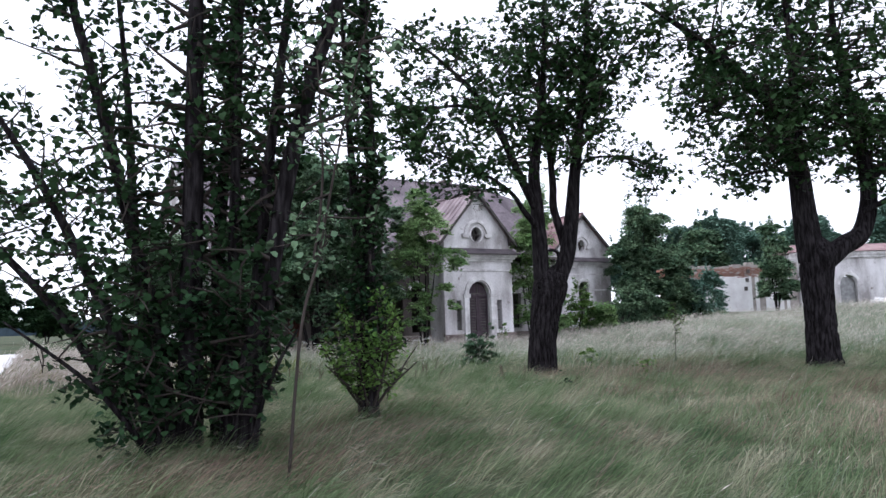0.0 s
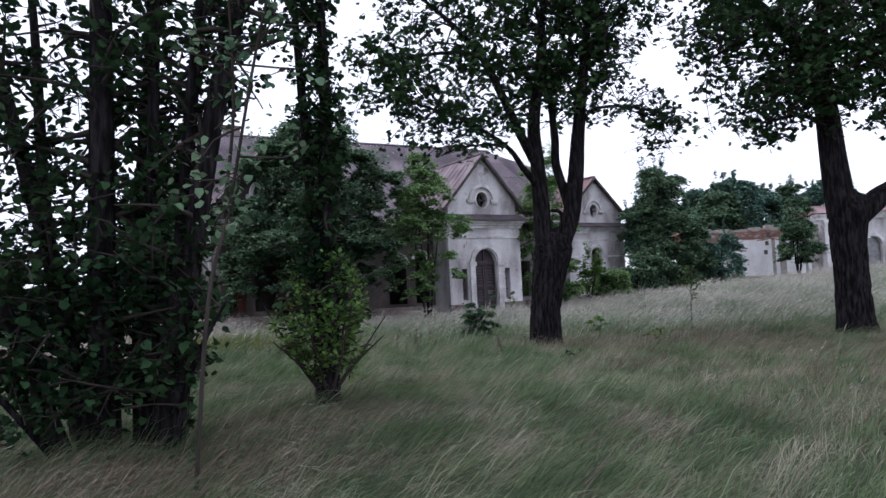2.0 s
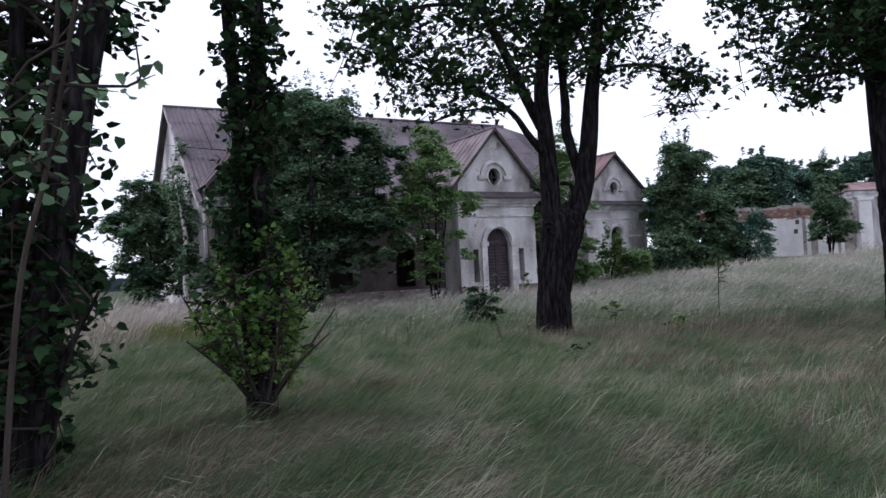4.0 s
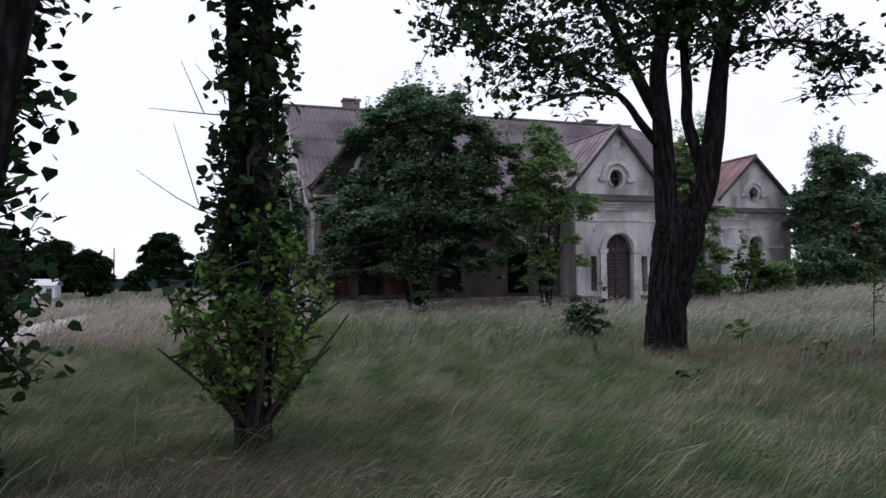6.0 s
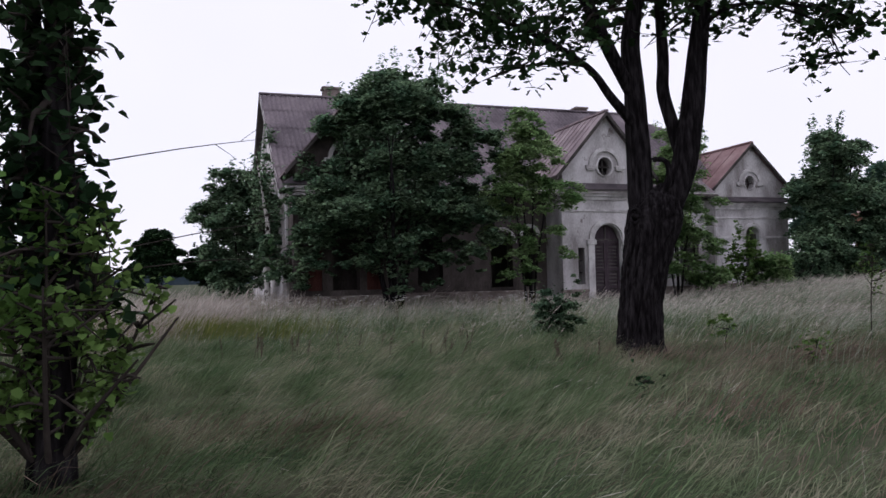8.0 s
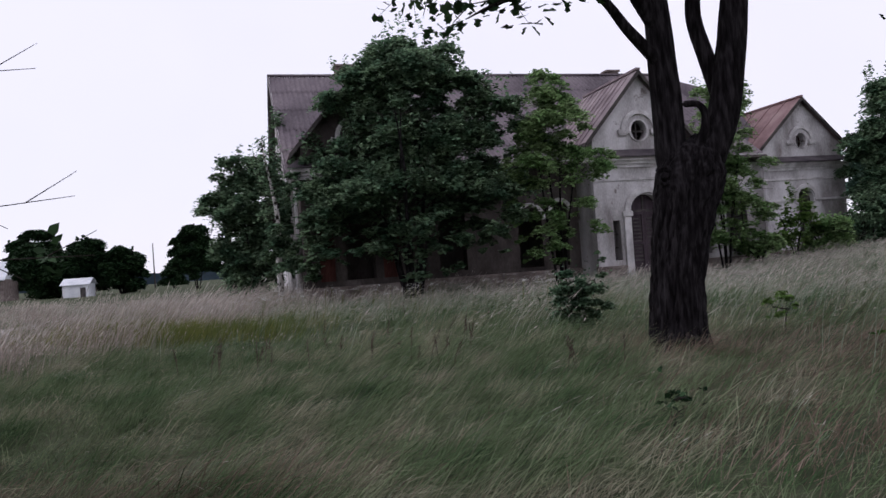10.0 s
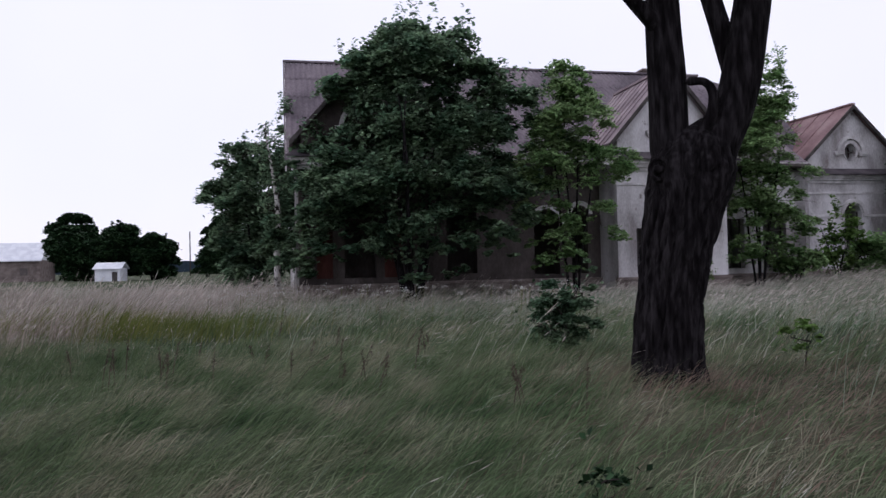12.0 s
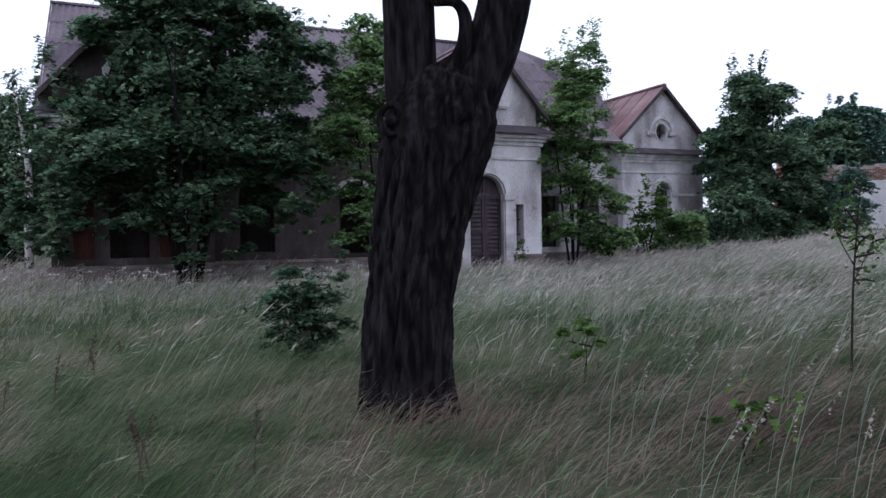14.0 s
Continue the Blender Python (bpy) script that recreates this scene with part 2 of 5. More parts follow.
def tube(points, radii, sides=8, rough=0.0, rng=None, steps=6, ridges=0):
    """A tapered, slightly uneven limb through the points: vertices and triangles."""
    P, R = np.array(points, float), np.array(radii, float)
    t = np.linspace(0, len(P) - 1, (len(P) - 1) * steps + 1)
    if len(P) > 2:
        k = np.clip(t.astype(int), 0, len(P) - 2)
        f = (t - k)[:, None]
        pa, pb, pc, pd = P[np.maximum(k - 1, 0)], P[k], P[k + 1], P[np.minimum(k + 2, len(P) - 1)]
        C = 0.5 * (2 * pb + (pc - pa) * f + (2 * pa - 5 * pb + 4 * pc - pd) * f ** 2 + (3 * pb - pa - 3 * pc + pd) * f ** 3)
    else:
        C = P[0] + (P[1] - P[0]) * t[:, None]
    r = np.interp(t, np.arange(len(P)), R)
    T = np.gradient(C, axis=0)
    T /= np.linalg.norm(T, axis=1)[:, None] + 1e-9
    ref = np.where(np.abs(T[:, 2:3]) > 0.95, np.array([[1.0, 0, 0]]), np.array([[0, 0, 1.0]]))
    if np.abs(T[:, 2]).mean() > 0.6:
        ref = np.repeat(np.array([[1.0, 0.05, 0]]), len(T), 0)
    N = np.cross(T, ref)
    N /= np.linalg.norm(N, axis=1)[:, None] + 1e-9
    Bn = np.cross(T, N)
    ang = np.linspace(0, 2 * np.pi, sides, endpoint=False)
    rr = np.repeat(r[:, None], sides, 1)
    if rough and rng is not None:
        lump = rng.normal(0, 1, (len(C), sides))
        for _ in range(2):
            lump = (lump + np.roll(lump, 1, 1) + np.roll(lump, -1, 1)) / 3
            lump[1:-1] = (lump[1:-1] + lump[2:] + lump[:-2]) / 3
        rr = rr * (1 + rough * lump)
    if ridges:
        q = ridges / 6.0
        wave = np.array([[abs(noise.noise(Vector((q * math.cos(b), q * math.sin(b), 2.2 * c)))) + 0.5 * abs(noise.noise(Vector((2.3 * q * math.cos(b), 2.3 * q * math.sin(b), 5.0 * c + 9)))) for b in ang] for c in C[:, 2]])
        rr = rr + (0.085 * np.minimum(wave, 0.5) - 0.02) * np.clip(r[:, None] / 0.3, 0, 1.2)
    V = (C[:, None] + rr[..., None] * (np.cos(ang)[None, :, None] * N[:, None] + np.sin(ang)[None, :, None] * Bn[:, None])).reshape(-1, 3)
    i, j = np.meshgrid(np.arange(len(C) - 1), np.arange(sides), indexing="ij")
    a, b = i * sides + j, i * sides + (j + 1) % sides
    c, d = a + sides, b + sides
    tris = np.concatenate([np.stack([a, b, d], -1).reshape(-1, 3), np.stack([a, d, c], -1).reshape(-1, 3)])
    V = np.vstack([V, C[-1] + T[-1] * r[-1]])
    last = (len(C) - 1) * sides
    cap = np.array([[last + j, last + (j + 1) % sides, len(V) - 1] for j in range(sides)])
    return V, np.vstack([tris, cap])


def joined(pieces):
    V, F, k = [], [], 0
    for v, f in pieces:
        V.append(v)
        F.append(f + k)
        k += len(v)
    return np.vstack(V), np.vstack(F)


LEAF_SIMPLE = (np.array([[0, -0.5, 0], [0.36, 0.02, 0.1], [0, 0.55, 0], [-0.36, 0.02, 0.1]]), np.array([[0, 1, 2], [0, 2, 3]]))
LEAF_HEART = (np.array([[0, -0.42, 0], [0.34, -0.38, 0.06], [0.42, 0.05, 0.1], [0, 0.6, -0.05], [-0.42, 0.05, 0.1], [-0.34, -0.38, 0.06]]),
              np.array([[0, 1, 2], [0, 2, 3], [0, 3, 4], [0, 4, 5]]))
LEAF_MAPLE = (np.array([[0, -0.45, 0], [0.5, -0.25, 0.06], [0.24, 0.02, 0.02], [0.42, 0.38, 0.08], [0, 0.62, -0.04], [-0.42, 0.38, 0.08], [-0.24, 0.02, 0.02], [-0.5, -0.25, 0.06]]),
              np.array([[0, 1, 2], [0, 2, 4], [2, 3, 4], [0, 4, 6], [4, 5, 6], [0, 6, 7]]))


def leaves(centres, size, rng, shape=LEAF_SIMPLE, flat=0.6):
    """Many small folded leaves at the centres, turned at random."""
    n = len(centres)
    L, T = shape
    nrm = rng.normal(0, 1, (n, 3))
    nrm[:, 2] = np.abs(nrm[:, 2]) + flat
    nrm /= np.linalg.norm(nrm, axis=1)[:, None]
    a = rng.normal(0, 1, (n, 3))
    a[:, 2] -= 0.6
    a -= nrm * (a * nrm).sum(1)[:, None]
    a /= np.linalg.norm(a, axis=1)[:, None] + 1e-9
    b = np.cross(nrm, a)
    s = (size * rng.uniform(0.6, 1.3, n))[:, None, None]
    V = centres[:, None] + s * (L[None, :, 0:1] * b[:, None] + L[None, :, 1:2] * a[:, None] + L[None, :, 2:3] * nrm[:, None])
    F = T[None] + (np.arange(n) * len(L))[:, None, None]
    return V.reshape(-1, 3), F.reshape(-1, 3)


def twig_tree(limbs, rng, count, length, inside, per_twig, spread, leaf, size, shape, start=0.35, droop=0.1, up=0.25, sub=3):
    """Side branches from the limbs with leaf clusters along their twigs. inside(p) keeps the crown's outline."""
    wood, spots = [], []
    for pts, rad in limbs:
        P = np.array(pts, float)
        seg = np.linalg.norm(np.diff(P, axis=0), axis=1)
        s = np.r_[0, seg.cumsum()]
        for _ in range(max(1, int(count * s[-1]))):
            w = rng.uniform(start, 1.0)
            at = np.array([np.interp(w * s[-1], s, P[:, k]) for k in range(3)])
            r0 = np.interp(w * s[-1], s, rad) * 0.45
            d = rng.normal(0, 1, 3)
            d[2] = d[2] * 0.5 + up
            d /= np.linalg.norm(d)
            ln = length * rng.uniform(0.5, 1.15)
            mid = at + d * ln * 0.5 + rng.normal(0, 0.07, 3) * ln
            end = at + d * ln + rng.normal(0, 0.12, 3) * ln - np.array([0, 0, droop * ln])
            if not inside(end):
                end = at + (end - at) * 0.55
                mid = at + (mid - at) * 0.6
                if not inside(end):
                    continue
            wood.append(tube([at, mid, end], [max(0.012, min(r0, 0.05)), max(0.009, r0 * 0.4), 0.006], 5, steps=2))
            for _ in range(sub):
                f = rng.uniform(0.35, 1.0)
                base = at + (end - at) * f + (mid - 0.5 * (at + end)) * (1 - abs(2 * f - 1))
                e = rng.normal(0, 1, 3)
                e[2] = e[2] * 0.6 - 0.05
                e = e / np.linalg.norm(e) * ln * 0.45 * rng.uniform(0.5, 1.2)
                tip = base + e
                if not inside(tip):
                    continue
                wood.append(tube([base, tip], [0.008, 0.003], 3, steps=1))
                q = rng.uniform(0.15, 1.1, per_twig)[:, None]
                spots.append(base + e * q + rng.normal(0, spread, (per_twig, 3)))
    if not spots:
        spots, wood = [np.array(limbs[0][0][-1:])], [tube(limbs[0][0][-2:], [0.006, 0.003], 4, steps=1)]
    return wood, leaves(np.vstack(spots), size, rng, shape)


def ellipsoids(*items):
    E = [(np.array(c, float), np.array(r, float)) for c, r in items]
    return lambda p: any((((np.asarray(p) - c) / r) ** 2).sum() < 1 for c, r in E)


def smooth01(a, b, x):
    t = np.clip((np.asarray(x, float) - a) / (b - a), 0, 1)
    return t * t * (3 - 2 * t)


def height(x, y):
    """The ground: level where one walks, rising to the back right."""
    x, y = np.asarray(x, float), np.asarray(y, float)
    z = -0.04 + 0.16 * smooth01(10, 40, y)
    rise = 0.072 * np.log1p(np.exp(np.clip(x - 7.5, -30, 30))) * smooth01(16, 40, y)
    z = z + np.minimum(rise, 1.5) * (1 - 0.8 * smooth01(80, 160, y))
    z = z + 0.10 * np.exp(-((x + 3.6) ** 2 + (y - 13.0) ** 2) / 3) + 0.22 * np.exp(-((x + 1.28) ** 2 + (y - 15.2) ** 2) / 2.0)
    z = z + 0.05 * np.sin(x * 0.7 + 1.3) * np.sin(y * 0.55) * smooth01(60, 30, np.abs(y))
    return z


def ground_z(x, y):
    return float(height(x, y))


# ---- ground ----
def axis(a, b, fine, far):
    mid = np.arange(a, b + fine, fine)
    steps = np.cumsum(fine * 1.22 ** np.arange(1, 45))
    steps = steps[steps < far]
    return np.r_[a - steps[::-1], mid, b + steps]


gx, gy = axis(-20, 26, 0.6, 3000), axis(0, 70, 0.6, 3000)
GX, GY = np.meshgrid(gx, gy)
GV = np.stack([GX, GY, height(GX, GY)], -1).reshape(-1, 3)
i, j = np.meshgrid(np.arange(len(gy) - 1), np.arange(len(gx) - 1), indexing="ij")
a = (i * len(gx) + j).ravel()
ground_me = big_mesh("ground", GV, np.concatenate([np.stack([a, a + 1, a + len(gx) + 1], -1), np.stack([a, a + len(gx) + 1, a + len(gx)], -1)]))
ground_me.polygons.foreach_set("use_smooth", np.ones(len(ground_me.polygons), bool))
tagged(part("ground", ground_me, M_GROUND), "uneven meadow ground of soil and matted grass", "ground", kind="structure")

# pale gravel track
track = [(-3.5, 4), (-5.6, 9), (-7.8, 14), (-9.4, 18), (-10.9, 22), (-14.0, 29.5), (-17.6, 38), (-21.5, 48), (-27.0, 62)]
tp = np.array(track, float)
tt = np.linspace(0, len(tp) - 1, 90)
tc = np.stack([np.interp(tt, np.arange(len(tp)), tp[:, k]) for k in (0, 1)], -1)
tv, tf = [], []
for k, (x, y) in enumerate(tc):
    for w in (-1.5, -0.5, 0.5, 1.5):
        px = x - 0.7 + w * (0.75 if k > 16 else 1.3)
        tv.append((px, y, ground_z(px, y) + 0.05 - 0.03 * abs(w)))
for k in range(len(tc) - 1):
    for q in range(3):
        tf.append((4 * k + q, 4 * k + q + 1, 4 * k + q + 5, 4 * k + q + 4))
tagged(part("road", small_mesh("road", tv, tf, True), M_ROAD), "pale gravel track through the meadow", "road", kind="structure")


# ---- the manor house (its own axes: u along the front, v to the back) ----
THETA = 26.0
HOUSE = pose(4.58, 45.1, 0.12, 0, 0, THETA)
house = thing("manor_house", "derelict single-storey manor with stained plaster walls and rusty roofs", "house", HOUSE)
FRONT = 1.6
RIDGE_V, RIDGE_Z, EAVE_Z = 10.0, 11.12, 5.3
U0, U1 = -14.2, 7.0


def arc(c, z, r, n=20, a0=0.0, a1=math.pi):
    return [(c + r * math.cos(a0 + (a1 - a0) * k / n), z + r * math.sin(a0 + (a1 - a0) * k / n)) for k in range(n + 1)]


def arch_band(c, spring, r, w, y0, y1, n=20):
    s = Solid()
    s.strip(arc(c, spring, r + w, n), y0, y1, lambda x, z: (c + (x - c) * r / (r + w), spring + (z - spring) * r / (r + w)))
    return s


def window_grid(c, w, lo, hi, y, parent, cols=2, rows=3, gone=()):
    """An old wooden frame with bars in an opening."""
    s = Solid()
    for k in range(cols + 1):
        x = c - w + 2 * w * k / cols
        s.box(max(c - w, x - 0.035), min(c + w, x + 0.035), y, y + 0.07, lo, hi)
    for k in range(rows + 1):
        if k in gone:
            continue
        z = lo + (hi - lo) * k / rows
        s.box(c - w, c + w, y + 0.004, y + 0.066, max(lo, z - 0.03), min(hi, z + 0.03))
    return part("window_frame", s.mesh("window_frame"), M_DARKWOOD, parent, "bare weathered wooden window frame without glass")


def gabled_bay(c, half, v0, v1, apex, eave, corn, openings, oculus, tin, coat=M_PLASTER):
    """One projecting bay with a cornice, a gable with a round window and a tin roof."""
    bay = part("bay_wall", pierced_wall(c - half, c + half, 0, lambda u: corn, v0, v0 + 0.55, openings).mesh("bay_wall", weld=True), coat, house, "stained off-white plaster bay wall")
    for x in (c - half, c + half - 0.5):
        part("bay_side_wall", Solid().box(x, x + 0.5, v0 + 0.55, v1, 0, corn).mesh("bay_side_wall"), coat, house)
    g_half = half - 0.12
    slope = (apex - eave) / g_half
    gable = part("gable", pierced_wall(c - g_half, c + g_half, corn, lambda u: apex - abs(u - c) * slope, v0 + 0.1, v0 + 0.5, [("oval", oculus[0], oculus[1], oculus[2], oculus[3])]).mesh("gable", weld=True), coat, house, "stained plaster gable with a round opening")
    for x in (c - g_half, c + g_half - 0.4):
        part("gable_side_wall", Solid().box(x, x + 0.4, v0 + 0.5, v1 + 1.0, corn, eave).mesh("gable_side_wall"), coat, house)
    # cornice in steps with a tin cover
    for k, (dz, out) in enumerate(((-0.16, 0.07), (-0.02, 0.16), (0.10, 0.27))):
        s = Solid()
        z = corn + dz - 0.06
        s.box(c - half - out, c + half + out, v0 - out, v0 + 0.2, z, z + 0.13 - 0.004 * k)
        for e in (-1, 1):
            x0, x1 = sorted((c + e * (half - 0.1), c + e * (half + out)))
            s.box(x0, x1, v0 + 0.2, v1, z, z + 0.13 - 0.004 * k)
        part("cornice_step", s.mesh("cornice_step"), M_TRIM, house)
    s = Solid()
    s.hexa([(c - half - 0.42, v0 - 0.42, corn + 0.17), (c + half + 0.42, v0 - 0.42, corn + 0.17), (c + half, v0 + 0.12, corn + 0.30), (c - half, v0 + 0.12, corn + 0.30),
            (c - half - 0.42, v0 - 0.42, corn + 0.22), (c + half + 0.42, v0 - 0.42, corn + 0.22), (c + half, v0 + 0.12, corn + 0.55), (c - half, v0 + 0.12, corn + 0.55)])
    part("cornice_cover", s.mesh("cornice_cover"), M_LEDGE, house, "dark tin cover over the cornice")
    s = Solid().box(c - half - 0.05, c + half + 0.05, v0 - 0.05, v0 + 0.1, corn - 0.75, corn - 0.66)
    part("string_course", s.mesh("string_course"), M_TRIM, house)
    # round window: hood, imposts, ring and frame
    oc, ow, olo, ohi = oculus
    oz, oh = 0.5 * (olo + ohi), 0.5 * (ohi - olo)
    win = part("round_window", Solid().strip(arc(oc, oz, ow + 0.1, 28, 0, 2 * math.pi), v0 + 0.04, v0 + 0.2, lambda x, z: (oc + (x - oc) * ow / (ow + 0.1), oz + (z - oz) * oh / (ow + 0.1))).mesh("round_window"), M_TRIM, house, "moulded ring round an empty oval window")
    part("hood_mould", arch_band(oc, oz + 0.02, ow + 0.3, 0.17, v0 - 0.02, v0 + 0.14).mesh("hood_mould"), M_TRIM, win)
    s = Solid()
    for e in (-1, 1):
        x0, x1 = sorted((oc + e * (ow + 0.16), oc + e * (ow + 0.62)))
        s = Solid().box(x0, x1, v0 - 0.05, v0 + 0.12, oz - 0.13, oz + 0.03).box(x0 + 0.05, x1 - 0.05, v0 - 0.01, v0 + 0.12, oz - 0.2, oz - 0.13)
        part("impost", s.mesh("impost"), M_TRIM, win)
    s = Solid().box(oc - 0.03, oc + 0.03, v0 + 0.3, v0 + 0.35, olo, ohi).box(oc - ow, oc + ow, v0 + 0.3, v0 + 0.35, oz - 0.03, oz + 0.03)
    part("window_bars", s.mesh("window_bars"), M_DARKWOOD, win)
    # roof: two sheets of tin with seams and dark verge boards
    over = 0.3
    for e in (-1, 1):
        xe, ze = c + e * (half + over), eave - (over + 0.12) * slope
        s = Solid()
        n = 9
        seams = []
        for k in range(n):
            ya, yb = v0 - 0.18 + (v1 + 3.2 - v0) * k / n, v0 - 0.18 + (v1 + 3.2 - v0) * (k + 1) / n
            s.slab([(c, ya, apex + 0.12), (xe, ya, ze + 0.12), (xe, yb, ze + 0.12), (c, yb, apex + 0.12)], 0.04)
            seams.append(Solid().slab([(c, yb - 0.02, apex + 0.17), (xe, yb - 0.02, ze + 0.17), (xe, yb + 0.02, ze + 0.17), (c, yb + 0.02, apex + 0.17)], 0.05))
        sheet = part("bay_roof", s.mesh("bay_roof", weld=True), tin, house, "rusty red tin roof with raised seams")
        for q in seams:
            part("seam", q.mesh("seam"), tin, sheet)
        s = Solid().slab([(c, v0 - 0.24, apex + 0.11), (xe, v0 - 0.24, ze + 0.11), (xe, v0 - 0.12, ze + 0.11), (c, v0 - 0.12, apex + 0.11)], 0.2)
        part("verge_board", s.mesh("verge_board"), M_DARKWOOD, house, "dark weathered verge board")
    part("ridge_cap", Solid().box(c - 0.1, c + 0.1, v0 - 0.2, v1 + 3.0, apex + 0.1, apex + 0.19).mesh("ridge_cap"), tin, house)
    return bay


def panelled_door(c, half, head, v, parent):
    """A double door with slatted panels under an arched head."""
    door = part("door", pierced_wall(c - half, c + half, 0.05, lambda u: head - half + math.sqrt(max(0.0004, half * half - (u - c) ** 2)), v + 0.06, v + 0.12, []).mesh("door", weld=True), M_DOOR, parent, "closed dark wooden double door with slatted panels")
    s = Solid()
    for x in (c - half, c - 0.09, c + 0.02, c + half - 0.11):
        s.box(x, x + 0.1 if x < c + half - 0.12 else c + half, v, v + 0.06, 0.05, head - half)
    for z in (0.05, 0.75, 1.55, head - half - 0.16):
        s.box(c - half, c + half, v + 0.004, v + 0.056, z, z + 0.12)
    part("door_frame", s.mesh("door_frame"), M_DOOR, door)
    s = Solid()
    for k in range(16):
        z = 0.25 + k * (head - half - 0.45) / 16
        for x0, x1 in ((c - half + 0.11, c - 0.1), (c + 0.13, c + half - 0.11)):
            s.hexa([(x0, v + 0.02, z), (x1, v + 0.02, z), (x1, v + 0.06, z), (x0, v + 0.06, z), (x0, v + 0.05, z + 0.07), (x1, v + 0.05, z + 0.07), (x1, v + 0.06, z + 0.07), (x0, v + 0.06, z + 0.07)])
    part("door_slats", s.mesh("door_slats"), M_DARKWOOD, door)
    part("fanlight_bars", Solid().box(c - 0.03, c + 0.03, v, v + 0.06, head - half, head - 0.02).box(c - half, c + half, v + 0.002, v + 0.058, head - half - 0.05, head - half + 0.05).mesh("fanlight_bars"), M_DARKWOOD, door)


# centre bay with the arched door
gabled_bay(0.0, 2.28, 0.0, FRONT + 0.2, 8.62, 6.15, 4.95, [("arch", 0.0, 0.68, 0.0, 3.62), ("rect", -1.36, 0.16, 0.95, 2.58), ("rect", 1.36, 0.16, 0.95, 2.58)], (-0.02, 0.36, 5.83, 6.69), M_TIN_GREY)
panelled_door(0.0, 0.68, 3.62, 0.22, house)
portal = part("door_surround", arch_band(0.0, 2.94, 0.74, 0.24, -0.09, 0.06, 24).mesh("door_surround"), M_TRIM, house, "plaster arch round the door on flat pilasters")
for e in (-1, 1):
    x0, x1 = sorted((e * 0.72, e * 1.04))
    part("pilaster", Solid().box(x0, x1, -0.08, 0.05, 0.0, 2.72).box(x0 - 0.06, x1 + 0.06, -0.14, 0.05, 2.72, 2.94).box(x0 - 0.05, x1 + 0.05, -0.12, 0.05, 0.0, 0.35).mesh("pilaster", 0.01), M_TRIM, portal)
    slit = part("slit_window", Solid().box(e * 1.36 - 0.16, e * 1.36 + 0.16, 0.02, 0.2, 0.88, 0.95).mesh("slit_window"), M_STONE, house, "narrow tall window slit")
    part("window_bars", Solid().box(e * 1.36 - 0.015, e * 1.36 + 0.015, 0.25, 0.28, 0.95, 2.58).box(e * 1.36 - 0.16, e * 1.36 + 0.16, 0.25, 0.28, 1.45, 1.49).box(e * 1.36 - 0.16, e * 1.36 + 0.16, 0.25, 0.28, 2.0, 2.04).mesh("window_bars"), M_DARKWOOD, slit)
# end bay behind the big tree, its walls coloured for the shade there
gabled_bay(-11.75, 2.25, 0.0, FRONT + 0.2, 8.5, 6.05, 4.95, [("rect", -13.15, 0.28, 0.95, 2.9), ("rect", -11.92, 0.55, 0.95, 2.95), ("rect", -10.75, 0.33, 0.95, 2.95)], (-11.75, 0.36, 5.8, 6.65), M_TIN_GREY, M_PLASTER_SHADE)
for c, w in ((-13.15, 0.28), (-10.75, 0.33)):
    sh = part("shutter", Solid().box(c - w, c + w, 0.12, 0.18, 0.95, 2.8).mesh("shutter"), M_RED, house, "closed red-brown boarded shutter")
    for k in range(4):
        x = c - w + 2 * w * k / 4
        part("board", Solid().box(x + 0.008, x + w / 2 - 0.008, 0.09, 0.12, 0.96, 2.79).mesh("board"), M_RED, sh)
# side bay set back
B2V = 6.5
gabled_bay(13.6, 2.6, B2V, 14.0, 8.88, 6.5, 5.25, [("arch", 13.56, 0.5, 1.0, 4.02)], (13.54, 0.33, 6.2, 7.06), M_TIN)
part("window_arch", arch_band(13.56, 3.52, 0.54, 0.2, B2V - 0.07, B2V + 0.06).mesh("window_arch"), M_TRIM, house, "plaster arch over a tall window")
for u0, u1 in ((10.97, 13.0), (14.12, 16.24)):
    part("string_course", Solid().box(u0, u1, B2V - 0.06, B2V + 0.1, 3.35, 3.47).mesh("string_course"), M_TRIM, house)
window_grid(13.56, 0.5, 1.0, 3.6, B2V + 0.3, house, 2, 4, (2,))

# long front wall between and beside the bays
part("front_wall", pierced_wall(U0 + 0.6, -2.28, 0, lambda u: EAVE_Z, FRONT, FRONT + 0.55, [("rect", -7.9, 0.58, 1.0, 3.4), ("arch", -4.5, 0.52, 0.9, 3.4), ("arch", -3.12, 0.32, 0.9, 3.55)]).mesh("front_wall", weld=True), M_PLASTER_SHADE, house, "plaster front wall with empty windows, tree shade in its colour")
for c, w, head in ((-4.5, 0.52, 3.4), (-3.12, 0.32, 3.55)):
    part("window_arch", arch_band(c, head - w, w + 0.04, 0.16, FRONT - 0.05, FRONT + 0.05).mesh("window_arch"), M_TRIM, house)
part("front_wall", pierced_wall(2.28, U1, 0, lambda u: EAVE_Z, FRONT, FRONT + 0.55, [("rect", 3.6, 0.5, 0.95, 3.0), ("rect", 5.5, 0.55, 0.95, 3.3)]).mesh("front_wall", weld=True), M_PLASTER, house, "crumbling plaster wall with two broken windows")
window_grid(3.6, 0.5, 0.95, 3.0, FRONT + 0.3, house, 2, 3, (1,))
window_grid(5.5, 0.55, 0.95, 3.3, FRONT + 0.3, house, 2, 3)
